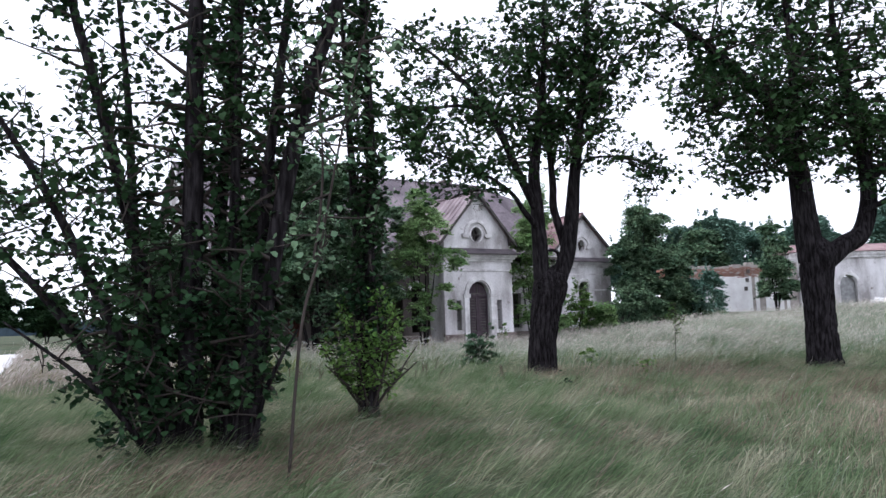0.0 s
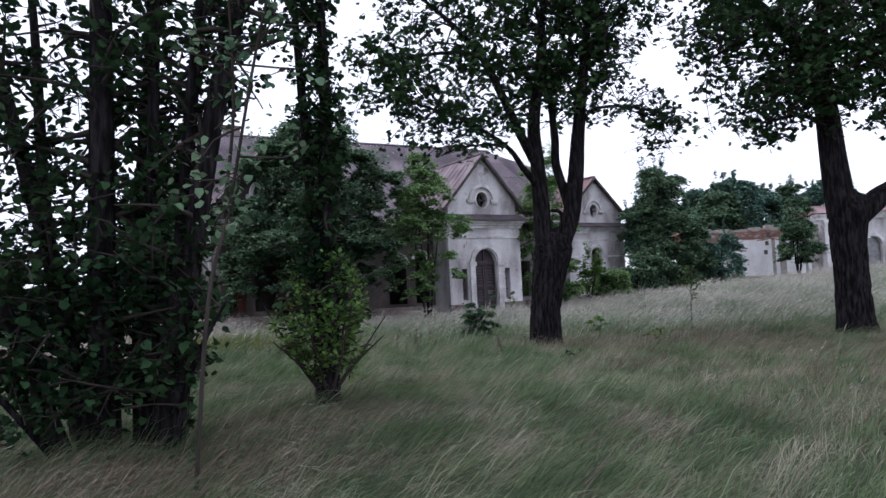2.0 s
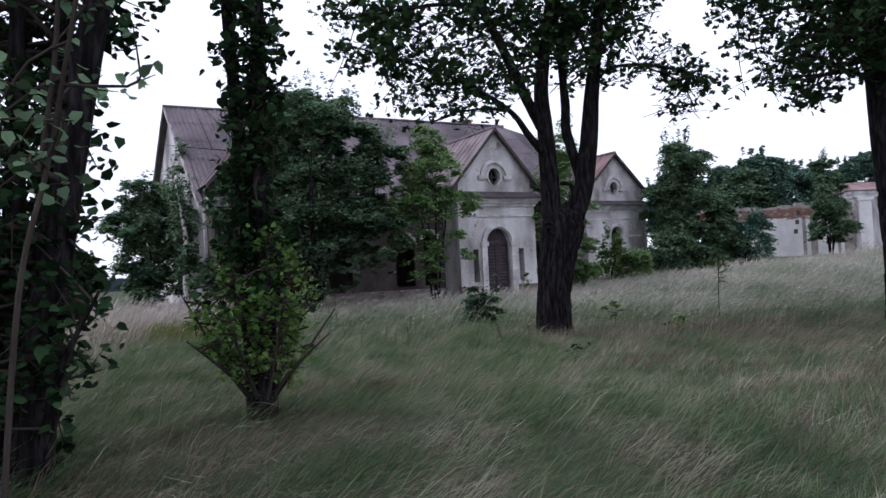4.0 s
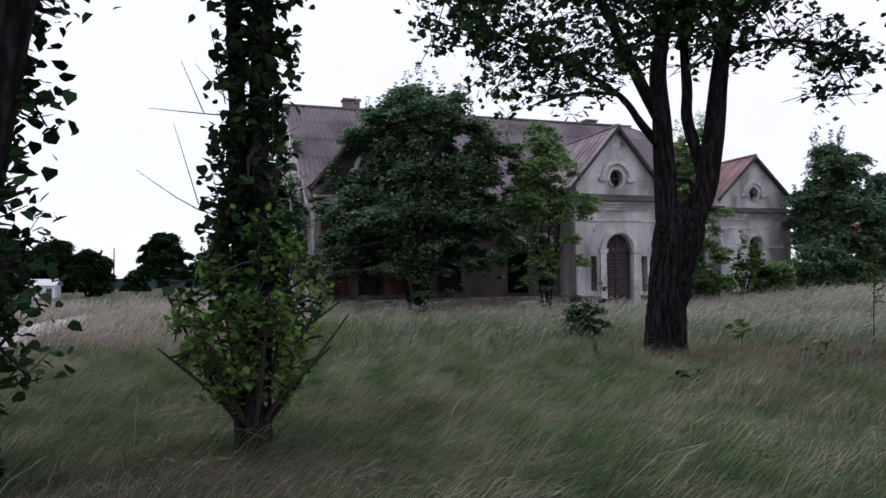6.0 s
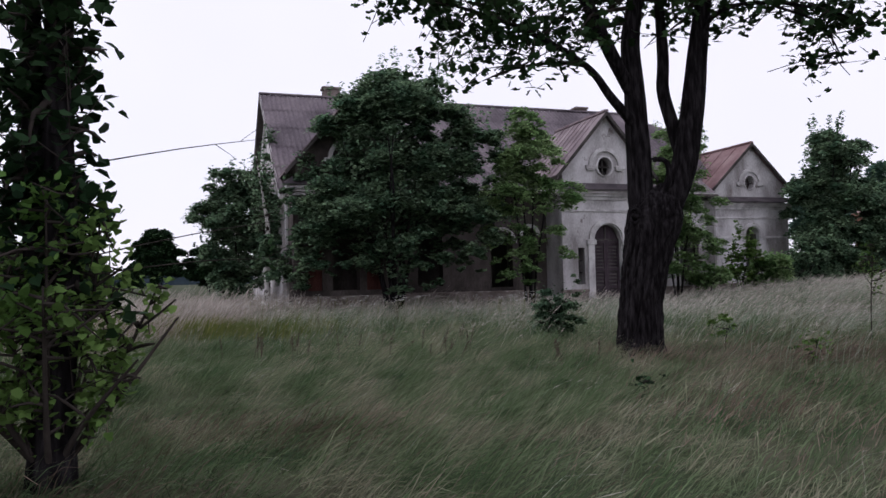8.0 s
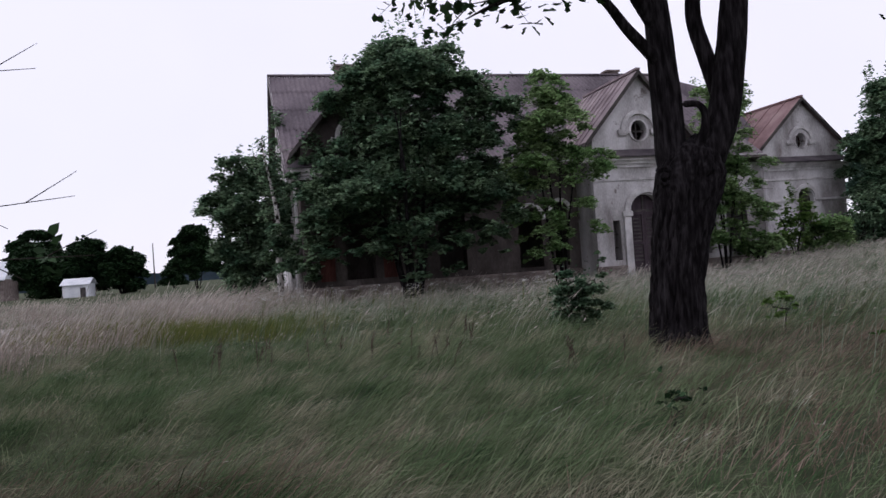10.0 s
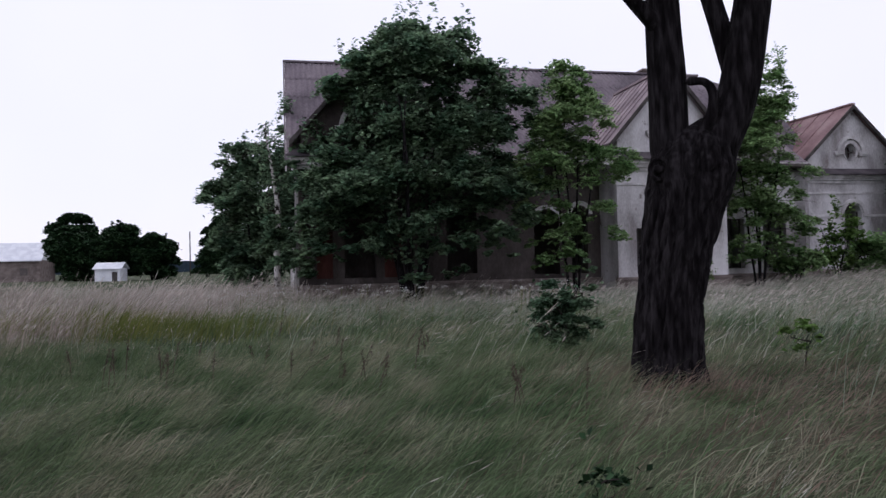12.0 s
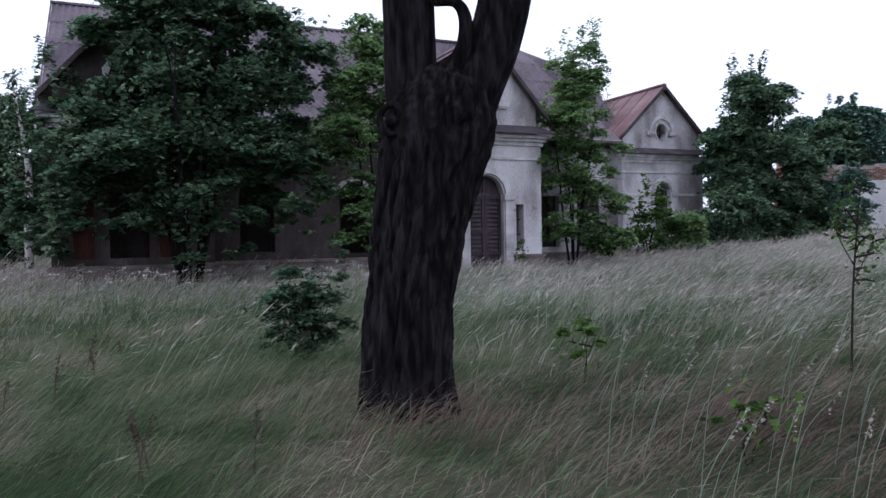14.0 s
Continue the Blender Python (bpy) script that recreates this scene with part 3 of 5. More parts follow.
for u0, u1 in ((-9.5, -2.28), (2.28, U1)):
    part("eaves_cornice", Solid().box(u0, u1, FRONT - 0.12, FRONT + 0.1, EAVE_Z - 0.3, EAVE_Z - 0.14).box(u0, u1, FRONT - 0.26, FRONT + 0.1, EAVE_Z - 0.14, EAVE_Z + 0.02).mesh("eaves_cornice"), M_TRIM, house)
for u0, u1, v in ((-14.08, -9.42, -0.1), (-9.42, -2.3, FRONT - 0.1), (-2.36, -1.1, -0.1), (1.1, 2.36, -0.1), (2.36, U1 + 0.08, FRONT - 0.1), (10.92, 16.28, B2V - 0.1)):
    part("plinth", Solid().box(u0, u1, v, v + 0.16, -0.4, 0.62).box(u0 - 0.03, u1 + 0.03, v - 0.05, v + 0.14, 0.62, 0.74).mesh("plinth", 0.012), M_STONE, house, "grey stone plinth with a worn ledge")


# end walls, back wall, floor and rooms
def gable_end(u):
    return pierced_wall(FRONT, 18.4, 0, lambda v: RIDGE_Z - 0.15 - abs(v - RIDGE_V) * (RIDGE_Z - EAVE_Z) / (RIDGE_V - FRONT), u, u + 0.5, [])


swap = Matrix(((0, 1, 0, 0), (1, 0, 0, 0), (0, 0, 1, 0), (0, 0, 0, 1)))
for u in (U0 + 0.1, U1 - 0.5):
    me = gable_end(u).mesh("end_wall", weld=True)
    me.transform(swap)
    me.flip_normals()
    part("end_wall", me, M_PLASTER, house, "pale plaster gable end wall")
s = Solid().box(U0, 11.2, 18.4, 18.9, 0, 5.4)
part("wing_back_wall", Solid().box(10.9, 16.2, 14.4, 14.9, 0, 5.4).mesh("wing_back_wall"), M_PLASTER, house)
part("back_wall", s.mesh("back_wall"), M_PLASTER, house)
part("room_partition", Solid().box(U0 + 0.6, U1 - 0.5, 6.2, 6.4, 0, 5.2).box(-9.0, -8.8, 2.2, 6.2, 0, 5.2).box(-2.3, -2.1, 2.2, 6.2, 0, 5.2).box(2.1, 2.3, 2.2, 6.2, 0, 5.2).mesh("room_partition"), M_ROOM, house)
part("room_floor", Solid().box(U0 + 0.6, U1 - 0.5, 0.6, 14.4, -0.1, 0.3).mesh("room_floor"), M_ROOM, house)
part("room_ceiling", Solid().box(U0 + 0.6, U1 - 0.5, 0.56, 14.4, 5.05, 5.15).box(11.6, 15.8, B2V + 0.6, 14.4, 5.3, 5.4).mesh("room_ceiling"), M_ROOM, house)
part("link_wall", pierced_wall(U1, 11.15, 0, lambda u: 5.4, B2V + 0.4, B2V + 0.9, [("rect", 9.0, 0.5, 1.0, 3.0)]).mesh("link_wall", weld=True), M_PLASTER, house, "set-back plaster wall between the wings")


def corrugated(u0, u1, v_low, z_low, v_top, z_top, period=0.24):
    """A roof slope of corrugated sheets in overlapping rows."""
    n = int((u1 - u0) / period * 4)
    u = np.linspace(u0, u1, n + 1)
    wave = 0.05 * np.cos((u - u0) / period * 2 * np.pi)
    rows = 5
    for r in range(rows):
        V = []
        for e, lift in ((r / rows, 0.035), ((r + 1.06) / rows, 0.0)):
            V.append(np.stack([u, np.full(n + 1, v_low + (v_top - v_low) * min(e, 1)), z_low + (z_top - z_low) * min(e, 1) + wave + lift], -1))
        a = np.arange(n)
        part("roofing_sheet", big_mesh("roofing_sheet", np.vstack(V), np.vstack([np.stack([a, a + 1, a + n + 2], -1), np.stack([a, a + n + 2, a + n + 1], -1)])), M_SHEET, house, "row of weathered grey-mauve corrugated roof sheets")


corrugated(U0 - 0.25, U1 + 0.2, FRONT - 0.45, EAVE_Z - 0.3, RIDGE_V, RIDGE_Z)
corrugated(U0 - 0.25, U1 + 0.2, 18.8, EAVE_Z - 0.3, RIDGE_V, RIDGE_Z)
part("roof_underside", Solid().slab([(U0 - 0.2, FRONT - 0.4, EAVE_Z - 0.34), (U1 + 0.15, FRONT - 0.4, EAVE_Z - 0.34), (U1 + 0.15, RIDGE_V, RIDGE_Z - 0.08), (U0 - 0.2, RIDGE_V, RIDGE_Z - 0.08)], 0.06)
     .slab([(U0 - 0.2, 18.7, EAVE_Z - 0.34), (U1 + 0.15, 18.7, EAVE_Z - 0.34), (U1 + 0.15, RIDGE_V + 0.01, RIDGE_Z - 0.08), (U0 - 0.2, RIDGE_V + 0.01, RIDGE_Z - 0.08)], 0.06).mesh("roof_underside"), M_DARKWOOD, house)
part("ridge_cap", Solid().box(U0 - 0.25, U1 + 0.2, RIDGE_V - 0.12, RIDGE_V + 0.12, RIDGE_Z + 0.0, RIDGE_Z + 0.09).mesh("ridge_cap"), M_SHEET, house)
for u in (U0 - 0.24, U1 + 0.12):
    part("verge_board", Solid().slab([(u, FRONT - 0.45, EAVE_Z - 0.28), (u + 0.06, FRONT - 0.45, EAVE_Z - 0.28), (u + 0.06, RIDGE_V, RIDGE_Z + 0.02), (u, RIDGE_V, RIDGE_Z + 0.02)], 0.22).mesh("verge_board"), M_TRIM, house)
# lower roof that runs down from the ridge's end to the set-back wing
part("hip_roof", Solid().hexa([(U1, 6.2, 5.3), (13.2, 7.4, 5.3), (13.2, 18.0, 5.3), (U1, 18.0, 5.3), (U1, RIDGE_V - 0.3, RIDGE_Z - 0.1), (11.6, RIDGE_V + 0.4, 10.2), (11.6, RIDGE_V + 0.8, 10.2), (U1, RIDGE_V + 0.3, RIDGE_Z - 0.1)]).mesh("hip_roof"), M_SHEET, house, "grey sheet roof over the link")
for u, w, h in ((-10.6, 0.45, 0.55), (4.5, 0.36, 0.25)):
    ch = part("chimney", Solid().box(u - w, u + w, RIDGE_V + 0.15, RIDGE_V + 0.75, RIDGE_Z - 1.0, RIDGE_Z + h).mesh("chimney", 0.02), M_STONE, house, "pale grey brick chimney stack")
    part("chimney_cap", Solid().box(u - w - 0.07, u + w + 0.07, RIDGE_V + 0.08, RIDGE_V + 0.82, RIDGE_Z + h, RIDGE_Z + h + 0.12).mesh("chimney_cap", 0.015), M_STONE, ch)


# ---- trees ----
def tree(name, label, x, y, limbs, rng, wood_mat, leaf_mat, inside, count, length, per_twig, spread, size, shape=LEAF_SIMPLE, start=0.35, droop=0.1, up=0.25, sub=3, sides=10, trunk_sides=14, ridges=0, extra=None, category="tree", group=""):
    """limbs: lists of (x, y, z, radius) in the world; the first is the trunk."""
    gz = ground_z(x, y)
    root = thing(name, label, category, pose(x, y, gz), group)
    base = np.array([x, y, gz])
    local = [([np.array(p[:3]) - base for p in limb], [p[3] for p in limb]) for limb in limbs]
    keep = lambda p: inside(np.asarray(p) + base)
    for k, (pts, rad) in enumerate(local):
        if k == 0:
            V, F = tube(pts, rad, trunk_sides, 0.05, rng, steps=22 if ridges else 6, ridges=ridges)
        else:
            V, F = tube(pts, rad, sides, 0.06, rng, steps=6)
        me = big_mesh("trunk" if k == 0 else "limb", V, F)
        me.polygons.foreach_set("use_smooth", np.ones(len(me.polygons), bool))
        part("trunk" if k == 0 else "limb", me, wood_mat, root)
    wood, (LV, LF) = twig_tree(local, rng, count, length, keep, per_twig, spread, None, size, shape, start, droop, up, sub)
    if extra is not None:
        V2, F2 = leaves(extra - base, size, rng, shape, flat=1.8)
        LV, LF = joined([(LV, LF), (V2, F2)])
    V, F = joined(wood)
    part("branchwork", big_mesh("branchwork", V, F), M_TWIG, root, kind="stuff")
    part("crown", big_mesh("crown", LV, LF), leaf_mat, root, kind="stuff")
    return root


def stems(x, y, n, h, spread, r, rng):
    """Several thin stems fanning out from one stool."""
    out = []
    for k in range(n):
        a = rng.uniform(0, 2 * math.pi)
        d = spread * rng.uniform(0.4, 1)
        gz = ground_z(x, y)
        bx, by = x + 0.12 * d * math.cos(a), y + 0.12 * d * math.sin(a)
        hh = h * rng.uniform(0.75, 1.0)
        out.append([(bx, by, gz - 0.1, r), (bx + 0.3 * d * math.cos(a), by + 0.3 * d * math.sin(a), gz + hh * 0.35, r * 0.75),
                    (bx + 0.62 * d * math.cos(a) + rng.normal(0, 0.1), by + 0.62 * d * math.sin(a) + rng.normal(0, 0.1), gz + hh * 0.7, r * 0.5), (bx + d * math.cos(a), by + d * math.sin(a), gz + hh, r * 0.15)])
    return out


rng = np.random.default_rng(11)
# the maple beside the path
MX, MY = 3.38, 24.47


def moved(limbs, dx, dy, dz):
    return [[(x + dx, y + dy, z + dz, r) for x, y, z, r in limb] for limb in limbs]


maple_limbs = moved([
    [(3.33, 24.75, -0.25, 0.50), (3.32, 24.75, 0.15, 0.385), (3.36, 24.75, 0.9, 0.365), (3.45, 24.75, 1.5, 0.385), (3.58, 24.75, 2.1, 0.45), (3.66, 24.75, 2.45, 0.46), (3.71, 24.75, 2.72, 0.34), (3.74, 24.75, 2.86, 0.12)],
    [(3.42, 24.75, 1.9, 0.12), (3.40, 24.74, 2.65, 0.23), (3.39, 24.72, 3.4, 0.22), (3.36, 24.7, 4.05, 0.20), (3.34, 24.7, 4.7, 0.185), (3.30, 24.7, 5.6, 0.165), (3.5, 24.8, 6.8, 0.13), (3.75, 24.9, 8.6, 0.08), (3.9, 25.0, 11.0, 0.03)],
    [(3.6, 24.75, 1.8, 0.14), (3.88, 24.76, 2.55, 0.26), (4.16, 24.78, 3.2, 0.225), (4.31, 24.8, 4.0, 0.215), (4.40, 24.8, 4.63, 0.20), (4.5, 24.8, 5.5, 0.17), (4.70, 24.7, 7.0, 0.13), (5.0, 24.7, 9.2, 0.08), (5.2, 24.8, 11.5, 0.03)],
    [(4.16, 24.84, 3.3, 0.10), (4.02, 24.9, 4.0, 0.12), (3.88, 24.95, 4.66, 0.115), (3.9, 25.0, 5.4, 0.105), (3.85, 25.3, 7.4, 0.07), (3.7, 25.8, 10.0, 0.03)],
    [(3.33, 24.65, 4.5, 0.12), (2.9, 24.4, 5.3, 0.12), (2.3, 24.2, 6.6, 0.10), (1.75, 24.0, 7.5, 0.075), (0.6, 23.8, 8.6, 0.045), (-0.6, 23.6, 9.4, 0.02)],
    [(3.28, 24.6, 4.05, 0.10), (2.9, 24.35, 4.45, 0.08), (2.45, 24.0, 4.95, 0.055), (1.5, 23.7, 5.5, 0.04), (0.3, 23.5, 5.95, 0.028), (-0.9, 23.3, 6.3, 0.012)],
    [(2.45, 24.0, 4.95, 0.04), (1.9, 23.9, 5.0, 0.03), (1.2, 23.8, 4.9, 0.02), (0.7, 23.7, 4.7, 0.008)],
    [(1.85, 24.0, 7.3, 0.06), (1.0, 23.8, 7.3, 0.045), (-0.1, 23.6, 7.1, 0.03), (-1.2, 23.4, 6.9, 0.012)],
    [(4.5, 24.7, 5.6, 0.05), (4.9, 24.5, 5.95, 0.04), (5.8, 24.4, 5.95, 0.03), (6.9, 24.3, 5.6, 0.012)],
    [(3.74, 24.6, 2.75, 0.09), (3.86, 24.55, 2.98, 0.07), (3.87, 24.52, 3.2, 0.055), (3.79, 24.54, 3.34, 0.045), (3.62, 24.58, 3.37, 0.05)],
    [(5.7, 24.4, 5.9, 0.025), (6.4, 24.3, 5.5, 0.018), (6.7, 24.2, 4.8, 0.008)],
    [(4.75, 24.7, 7.2, 0.07), (5.5, 24.4, 8.3, 0.05), (6.4, 24.2, 9.3, 0.02)],
], 0.05, -0.28, 0.12)
maple_in = ellipsoids(((3.25, 24.5, 9.7), (4.4, 3.6, 4.3)), ((0.95, 23.6, 6.9), (2.8, 2.0, 2.25)), ((6.45, 24.1, 5.5), (1.3, 0.9, 1.0)), ((3.65, 24.9, 6.9), (2.1, 1.6, 1.3)))
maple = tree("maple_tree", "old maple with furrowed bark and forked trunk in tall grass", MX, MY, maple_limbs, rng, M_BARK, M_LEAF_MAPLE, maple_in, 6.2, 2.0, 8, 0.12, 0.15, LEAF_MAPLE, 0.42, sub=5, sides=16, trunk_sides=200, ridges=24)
# the ringed scar of a lost branch
V, F = joined([tube([(3.26 + 0.10 * math.cos(a), 24.405 - 0.02 * math.sin(a * 2), 2.36 + 0.12 * math.sin(a)) for a in np.linspace(0, 2 * math.pi, 13)], [0.028] * 13, 6, steps=2),
               tube([(3.26, 24.48, 2.36), (3.26, 24.40, 2.36)], [0.07, 0.05], 8, steps=1)])
V = V + np.array([0.05, -0.28, 0.12]) - np.array([MX, MY, ground_z(MX, MY)])
part("branch_scar", big_mesh("branch_scar", V, F), M_BARK, maple, "ring-shaped scar of a lost branch")

# the oak-like tree on the rise
OX, OY = 10.72, 23.0
oak_limbs = [
    [(OX, OY, 0.0, 0.52), (OX, OY, 0.35, 0.41), (OX - 0.02, OY, 1.4, 0.37), (OX - 0.03, OY, 2.4, 0.39), (OX + 0.05, OY, 3.1, 0.48), (OX + 0.05, OY, 3.4, 0.3)],
    [(10.6, 23, 2.9, 0.36), (10.5, 23, 4.0, 0.32), (10.38, 23, 5.6, 0.27), (10.0, 22.9, 6.8, 0.21), (9.0, 22.7, 7.8, 0.16), (7.6, 22.5, 8.9, 0.10), (6.0, 22.4, 9.9, 0.03)],
    [(10.95, 23, 2.9, 0.30), (11.5, 23, 3.3, 0.27), (12.1, 23, 3.7, 0.25), (12.4, 23, 4.9, 0.21), (12.2, 23.1, 7.0, 0.15), (11.9, 23.2, 9.5, 0.09), (12.0, 23.2, 12.0, 0.03)],
    [(10.38, 23, 5.5, 0.2), (10.55, 23.2, 7.2, 0.16), (10.7, 23.4, 9.4, 0.1), (10.6, 23.6, 12.2, 0.03)],
    [(12.4, 23, 5.0, 0.13), (13.4, 22.7, 6.3, 0.1), (14.6, 22.4, 8.0, 0.04)],
    [(10.3, 22.9, 6.0, 0.1), (9.5, 22.2, 6.1, 0.07), (8.6, 21.7, 5.9, 0.03)],
    [(12.1, 22.9, 4.2, 0.09), (13.0, 22.3, 4.7, 0.06), (14.2, 21.9, 5.0, 0.02)],
    [(10.42, 22.9, 4.9, 0.07), (9.5, 22.4, 5.3, 0.05), (8.3, 22.0, 5.1, 0.02)],
    [(9.2, 22.6, 7.6, 0.07), (8.2, 22.3, 7.2, 0.05), (7.0, 22.1, 6.6, 0.02)],
]
oak_in = ellipsoids(((11.2, 23, 9.8), (5.2, 4.0, 4.2)), ((8.7, 22.3, 6.6), (2.6, 1.9, 2.2)), ((8.9, 22.3, 5.0), (1.6, 1.2, 0.9)), ((13.4, 22.4, 6.0), (2.4, 1.9, 2.2)), ((11.4, 23.0, 6.6), (2.0, 1.8, 1.6)))
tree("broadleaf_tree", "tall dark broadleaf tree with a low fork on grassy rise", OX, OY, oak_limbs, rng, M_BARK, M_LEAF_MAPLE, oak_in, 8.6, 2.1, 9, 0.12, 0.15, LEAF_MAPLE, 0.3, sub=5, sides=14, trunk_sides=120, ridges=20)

# the thicket of stems beside the path
CX, CY = -3.3, 13.75
clump_stems = moved([
    [(-3.98, 13.2, -0.1, 0.17), (-3.98, 13.2, 1.6, 0.15), (-3.95, 13.2, 3.3, 0.135), (-3.92, 13.2, 5.4, 0.11), (-3.9, 13.3, 8.0, 0.05)],
    [(-3.25, 13.0, -0.1, 0.15), (-3.1, 13.0, 1.2, 0.13), (-2.75, 13.0, 3.2, 0.115), (-2.42, 13.0, 4.6, 0.10), (-2.0, 13.0, 5.9, 0.085), (-1.3, 13.2, 8.2, 0.03)],
    [(-3.55, 13.2, -0.1, 0.08), (-3.45, 13.25, 2.2, 0.075), (-3.40, 13.3, 4.1, 0.065), (-3.3, 13.4, 7.2, 0.03)],
    [(-3.40, 13.0, -0.1, 0.09), (-3.1, 13.1, 2.2, 0.08), (-2.92, 13.1, 3.9, 0.07), (-2.7, 13.1, 5.6, 0.06), (-2.4, 13.2, 8.0, 0.03)],
    [(-4.15, 13.2, -0.1, 0.11), (-4.5, 13.3, 1.8, 0.10), (-4.75, 13.3, 2.8, 0.09), (-5.3, 13.3, 5.0, 0.07), (-6.0, 13.3, 7.5, 0.03)],
    [(-4.25, 12.9, -0.1, 0.09), (-4.8, 12.7, 1.6, 0.075), (-5.6, 12.5, 3.4, 0.05), (-6.5, 12.4, 4.8, 0.02)],
    [(-3.7, 13.5, -0.1, 0.10), (-3.75, 13.8, 2.4, 0.09), (-3.6, 14.0, 5.2, 0.07), (-3.5, 14.2, 8.0, 0.03)],
    [(-4.4, 13.6, -0.1, 0.09), (-4.9, 14.0, 2.4, 0.08), (-5.2, 14.4, 5.2, 0.05), (-5.5, 14.6, 7.6, 0.02)],
    [(-3.15, 12.9, 0.0, 0.035), (-2.95, 12.8, 0.8, 0.028), (-2.55, 12.7, 1.5, 0.012)],
    [(-4.3, 12.7, 0.0, 0.04), (-4.9, 12.4, 0.9, 0.03), (-5.8, 12.1, 1.7, 0.01)],
    [(-4.5, 13.2, 0.0, 0.08), (-5.6, 13.1, 1.8, 0.06), (-6.8, 13.0, 3.2, 0.04), (-7.6, 13.0, 4.6, 0.015)],
], 0.33, 0.65, 0.05)
clump_in = ellipsoids(((-3.6, 13.85, 6.6), (2.9, 1.7, 3.6)), ((-3.95, 13.75, 2.2), (1.6, 1.3, 2.4)), ((-5.9, 13.55, 4.6), (2.3, 1.4, 2.9)), ((-3.2, 13.75, 1.1), (0.85, 0.9, 1.2)))
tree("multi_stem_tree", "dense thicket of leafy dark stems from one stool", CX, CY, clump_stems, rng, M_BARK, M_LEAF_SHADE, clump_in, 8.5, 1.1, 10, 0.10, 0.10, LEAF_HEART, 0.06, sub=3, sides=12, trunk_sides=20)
sap = moved([[(-2.45, 12.0, -0.1, 0.019), (-2.30, 12.0, 1.5, 0.017), (-2.10, 12.0, 2.3, 0.015), (-1.84, 12.0, 3.6, 0.012), (-1.5, 12.0, 5.0, 0.008)],
       [(-2.16, 12.0, 2.2, 0.018), (-2.05, 12.05, 3.2, 0.013), (-2.1, 12.1, 4.6, 0.006)]], 0.27, -0.2, 0.05)
tree("sapling", "thin leaning young tree with few leaves", -2.18, 11.8, sap, rng, M_TWIG, M_LEAF_DARK, lambda p: True, 4, 0.6, 6, 0.07, 0.075, LEAF_HEART, 0.45, sub=2)

# the slender leaf-clad tree
PX, PY = -1.36, 15.12
pil = moved([[(PX, PY, -0.05, 0.16), (PX + 0.03, PY, 0.6, 0.115), (PX + 0.08, PY, 1.4, 0.10), (PX + 0.04, PY, 2.5, 0.09), (PX + 0.10, PY, 4.0, 0.075), (PX + 0.05, PY, 6.0, 0.05), (PX - 0.05, PY, 8.2, 0.02)],
       [(PX - 0.08, PY + 0.05, 0.0, 0.10), (PX - 0.10, PY, 1.3, 0.075), (PX - 0.14, PY, 2.8, 0.07), (PX - 0.22, PY, 4.4, 0.055), (PX - 0.3, PY, 6.2, 0.03), (PX - 0.32, PY, 7.6, 0.01)]], 0, 0, 0.2)
skirt = []
for k in range(9):
    a = k * 0.7 + 0.3
    skirt.append([(PX, PY, 0.25, 0.025), (PX + 0.30 * math.cos(a), PY + 0.27 * math.sin(a), 0.62, 0.018), (PX + 0.78 * math.cos(a), PY + 0.66 * math.sin(a), 1.25 + 0.25 * math.sin(k * 2.1), 0.006)])
for k in range(5):
    a = k * 1.26 + 0.2
    skirt.append([(PX + 0.1 * math.cos(a), PY + 0.1 * math.sin(a), 0.5, 0.016), (PX + 0.26 * math.cos(a), PY + 0.26 * math.sin(a), 1.4, 0.011), (PX + 0.3 * math.cos(a), PY + 0.3 * math.sin(a), 1.9 + 0.2 * math.sin(k * 1.7), 0.004)])
col_in = lambda p: (p[0] - PX) ** 2 + (p[1] - PY) ** 2 < (0.36 if p[2] > 1.6 else 0.8) ** 2 and p[2] > 0.3
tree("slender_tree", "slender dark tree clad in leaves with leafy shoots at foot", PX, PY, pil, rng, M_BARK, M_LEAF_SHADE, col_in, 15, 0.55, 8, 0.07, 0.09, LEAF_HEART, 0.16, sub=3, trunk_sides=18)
bright_in = lambda p: (p[0] - PX) ** 2 + (p[1] - PY) ** 2 < (0.12 + 0.62 * (min(p[2], 1.3) - 0.2) - 0.75 * max(0, min(p[2], 1.7) - 1.3)) ** 2 and 0.3 < p[2] < 2.2
tree("leafy_shoots", "bright green leafy shoots round the slender tree's foot", PX + 0.02, PY - 0.02, skirt, rng, M_TWIG, M_LEAF_BRIGHT, bright_in, 13, 0.34, 8, 0.045, 0.06, LEAF_HEART, 0.3, sub=2, category="shrub")
dead = thing("dead_branches", "bare dead twigs on the slender tree", "branch", pose(PX, PY, 0))
for k, (z, dx, dz, ln) in enumerate(((2.9, -0.85, 0.08, 1.0), (2.85, -0.55, 0.6, 0.8), (2.05, -0.95, 0.42, 1.0), (3.3, 0.5, 0.2, 0.6), (2.55, 0.6, 0.3, 0.75), (1.85, -0.6, 0.5, 0.7), (2.3, 0.55, 0.4, 0.8), (0.75, -0.8, 0.15, 0.75), (0.8, 0.8, 0.2, 0.6))):
    V, F = joined([tube([(0, 0, z), (dx * 0.45 * ln, -0.1, z + dz * 0.3 * ln + 0.06 * math.sin(k * 2.0)), (dx * ln, -0.15, z + dz * ln)], [0.007, 0.005, 0.002], 5, 0.25, rng, 3),
                   tube([(dx * 0.45 * ln, -0.1, z + dz * 0.3 * ln), (dx * 0.6 * ln, -0.25, z + dz * ln + 0.35 * ln)], [0.005, 0.002], 4, steps=2)])
    part("dead_branch", big_mesh("dead_branch", V, F), M_TWIG, dead)
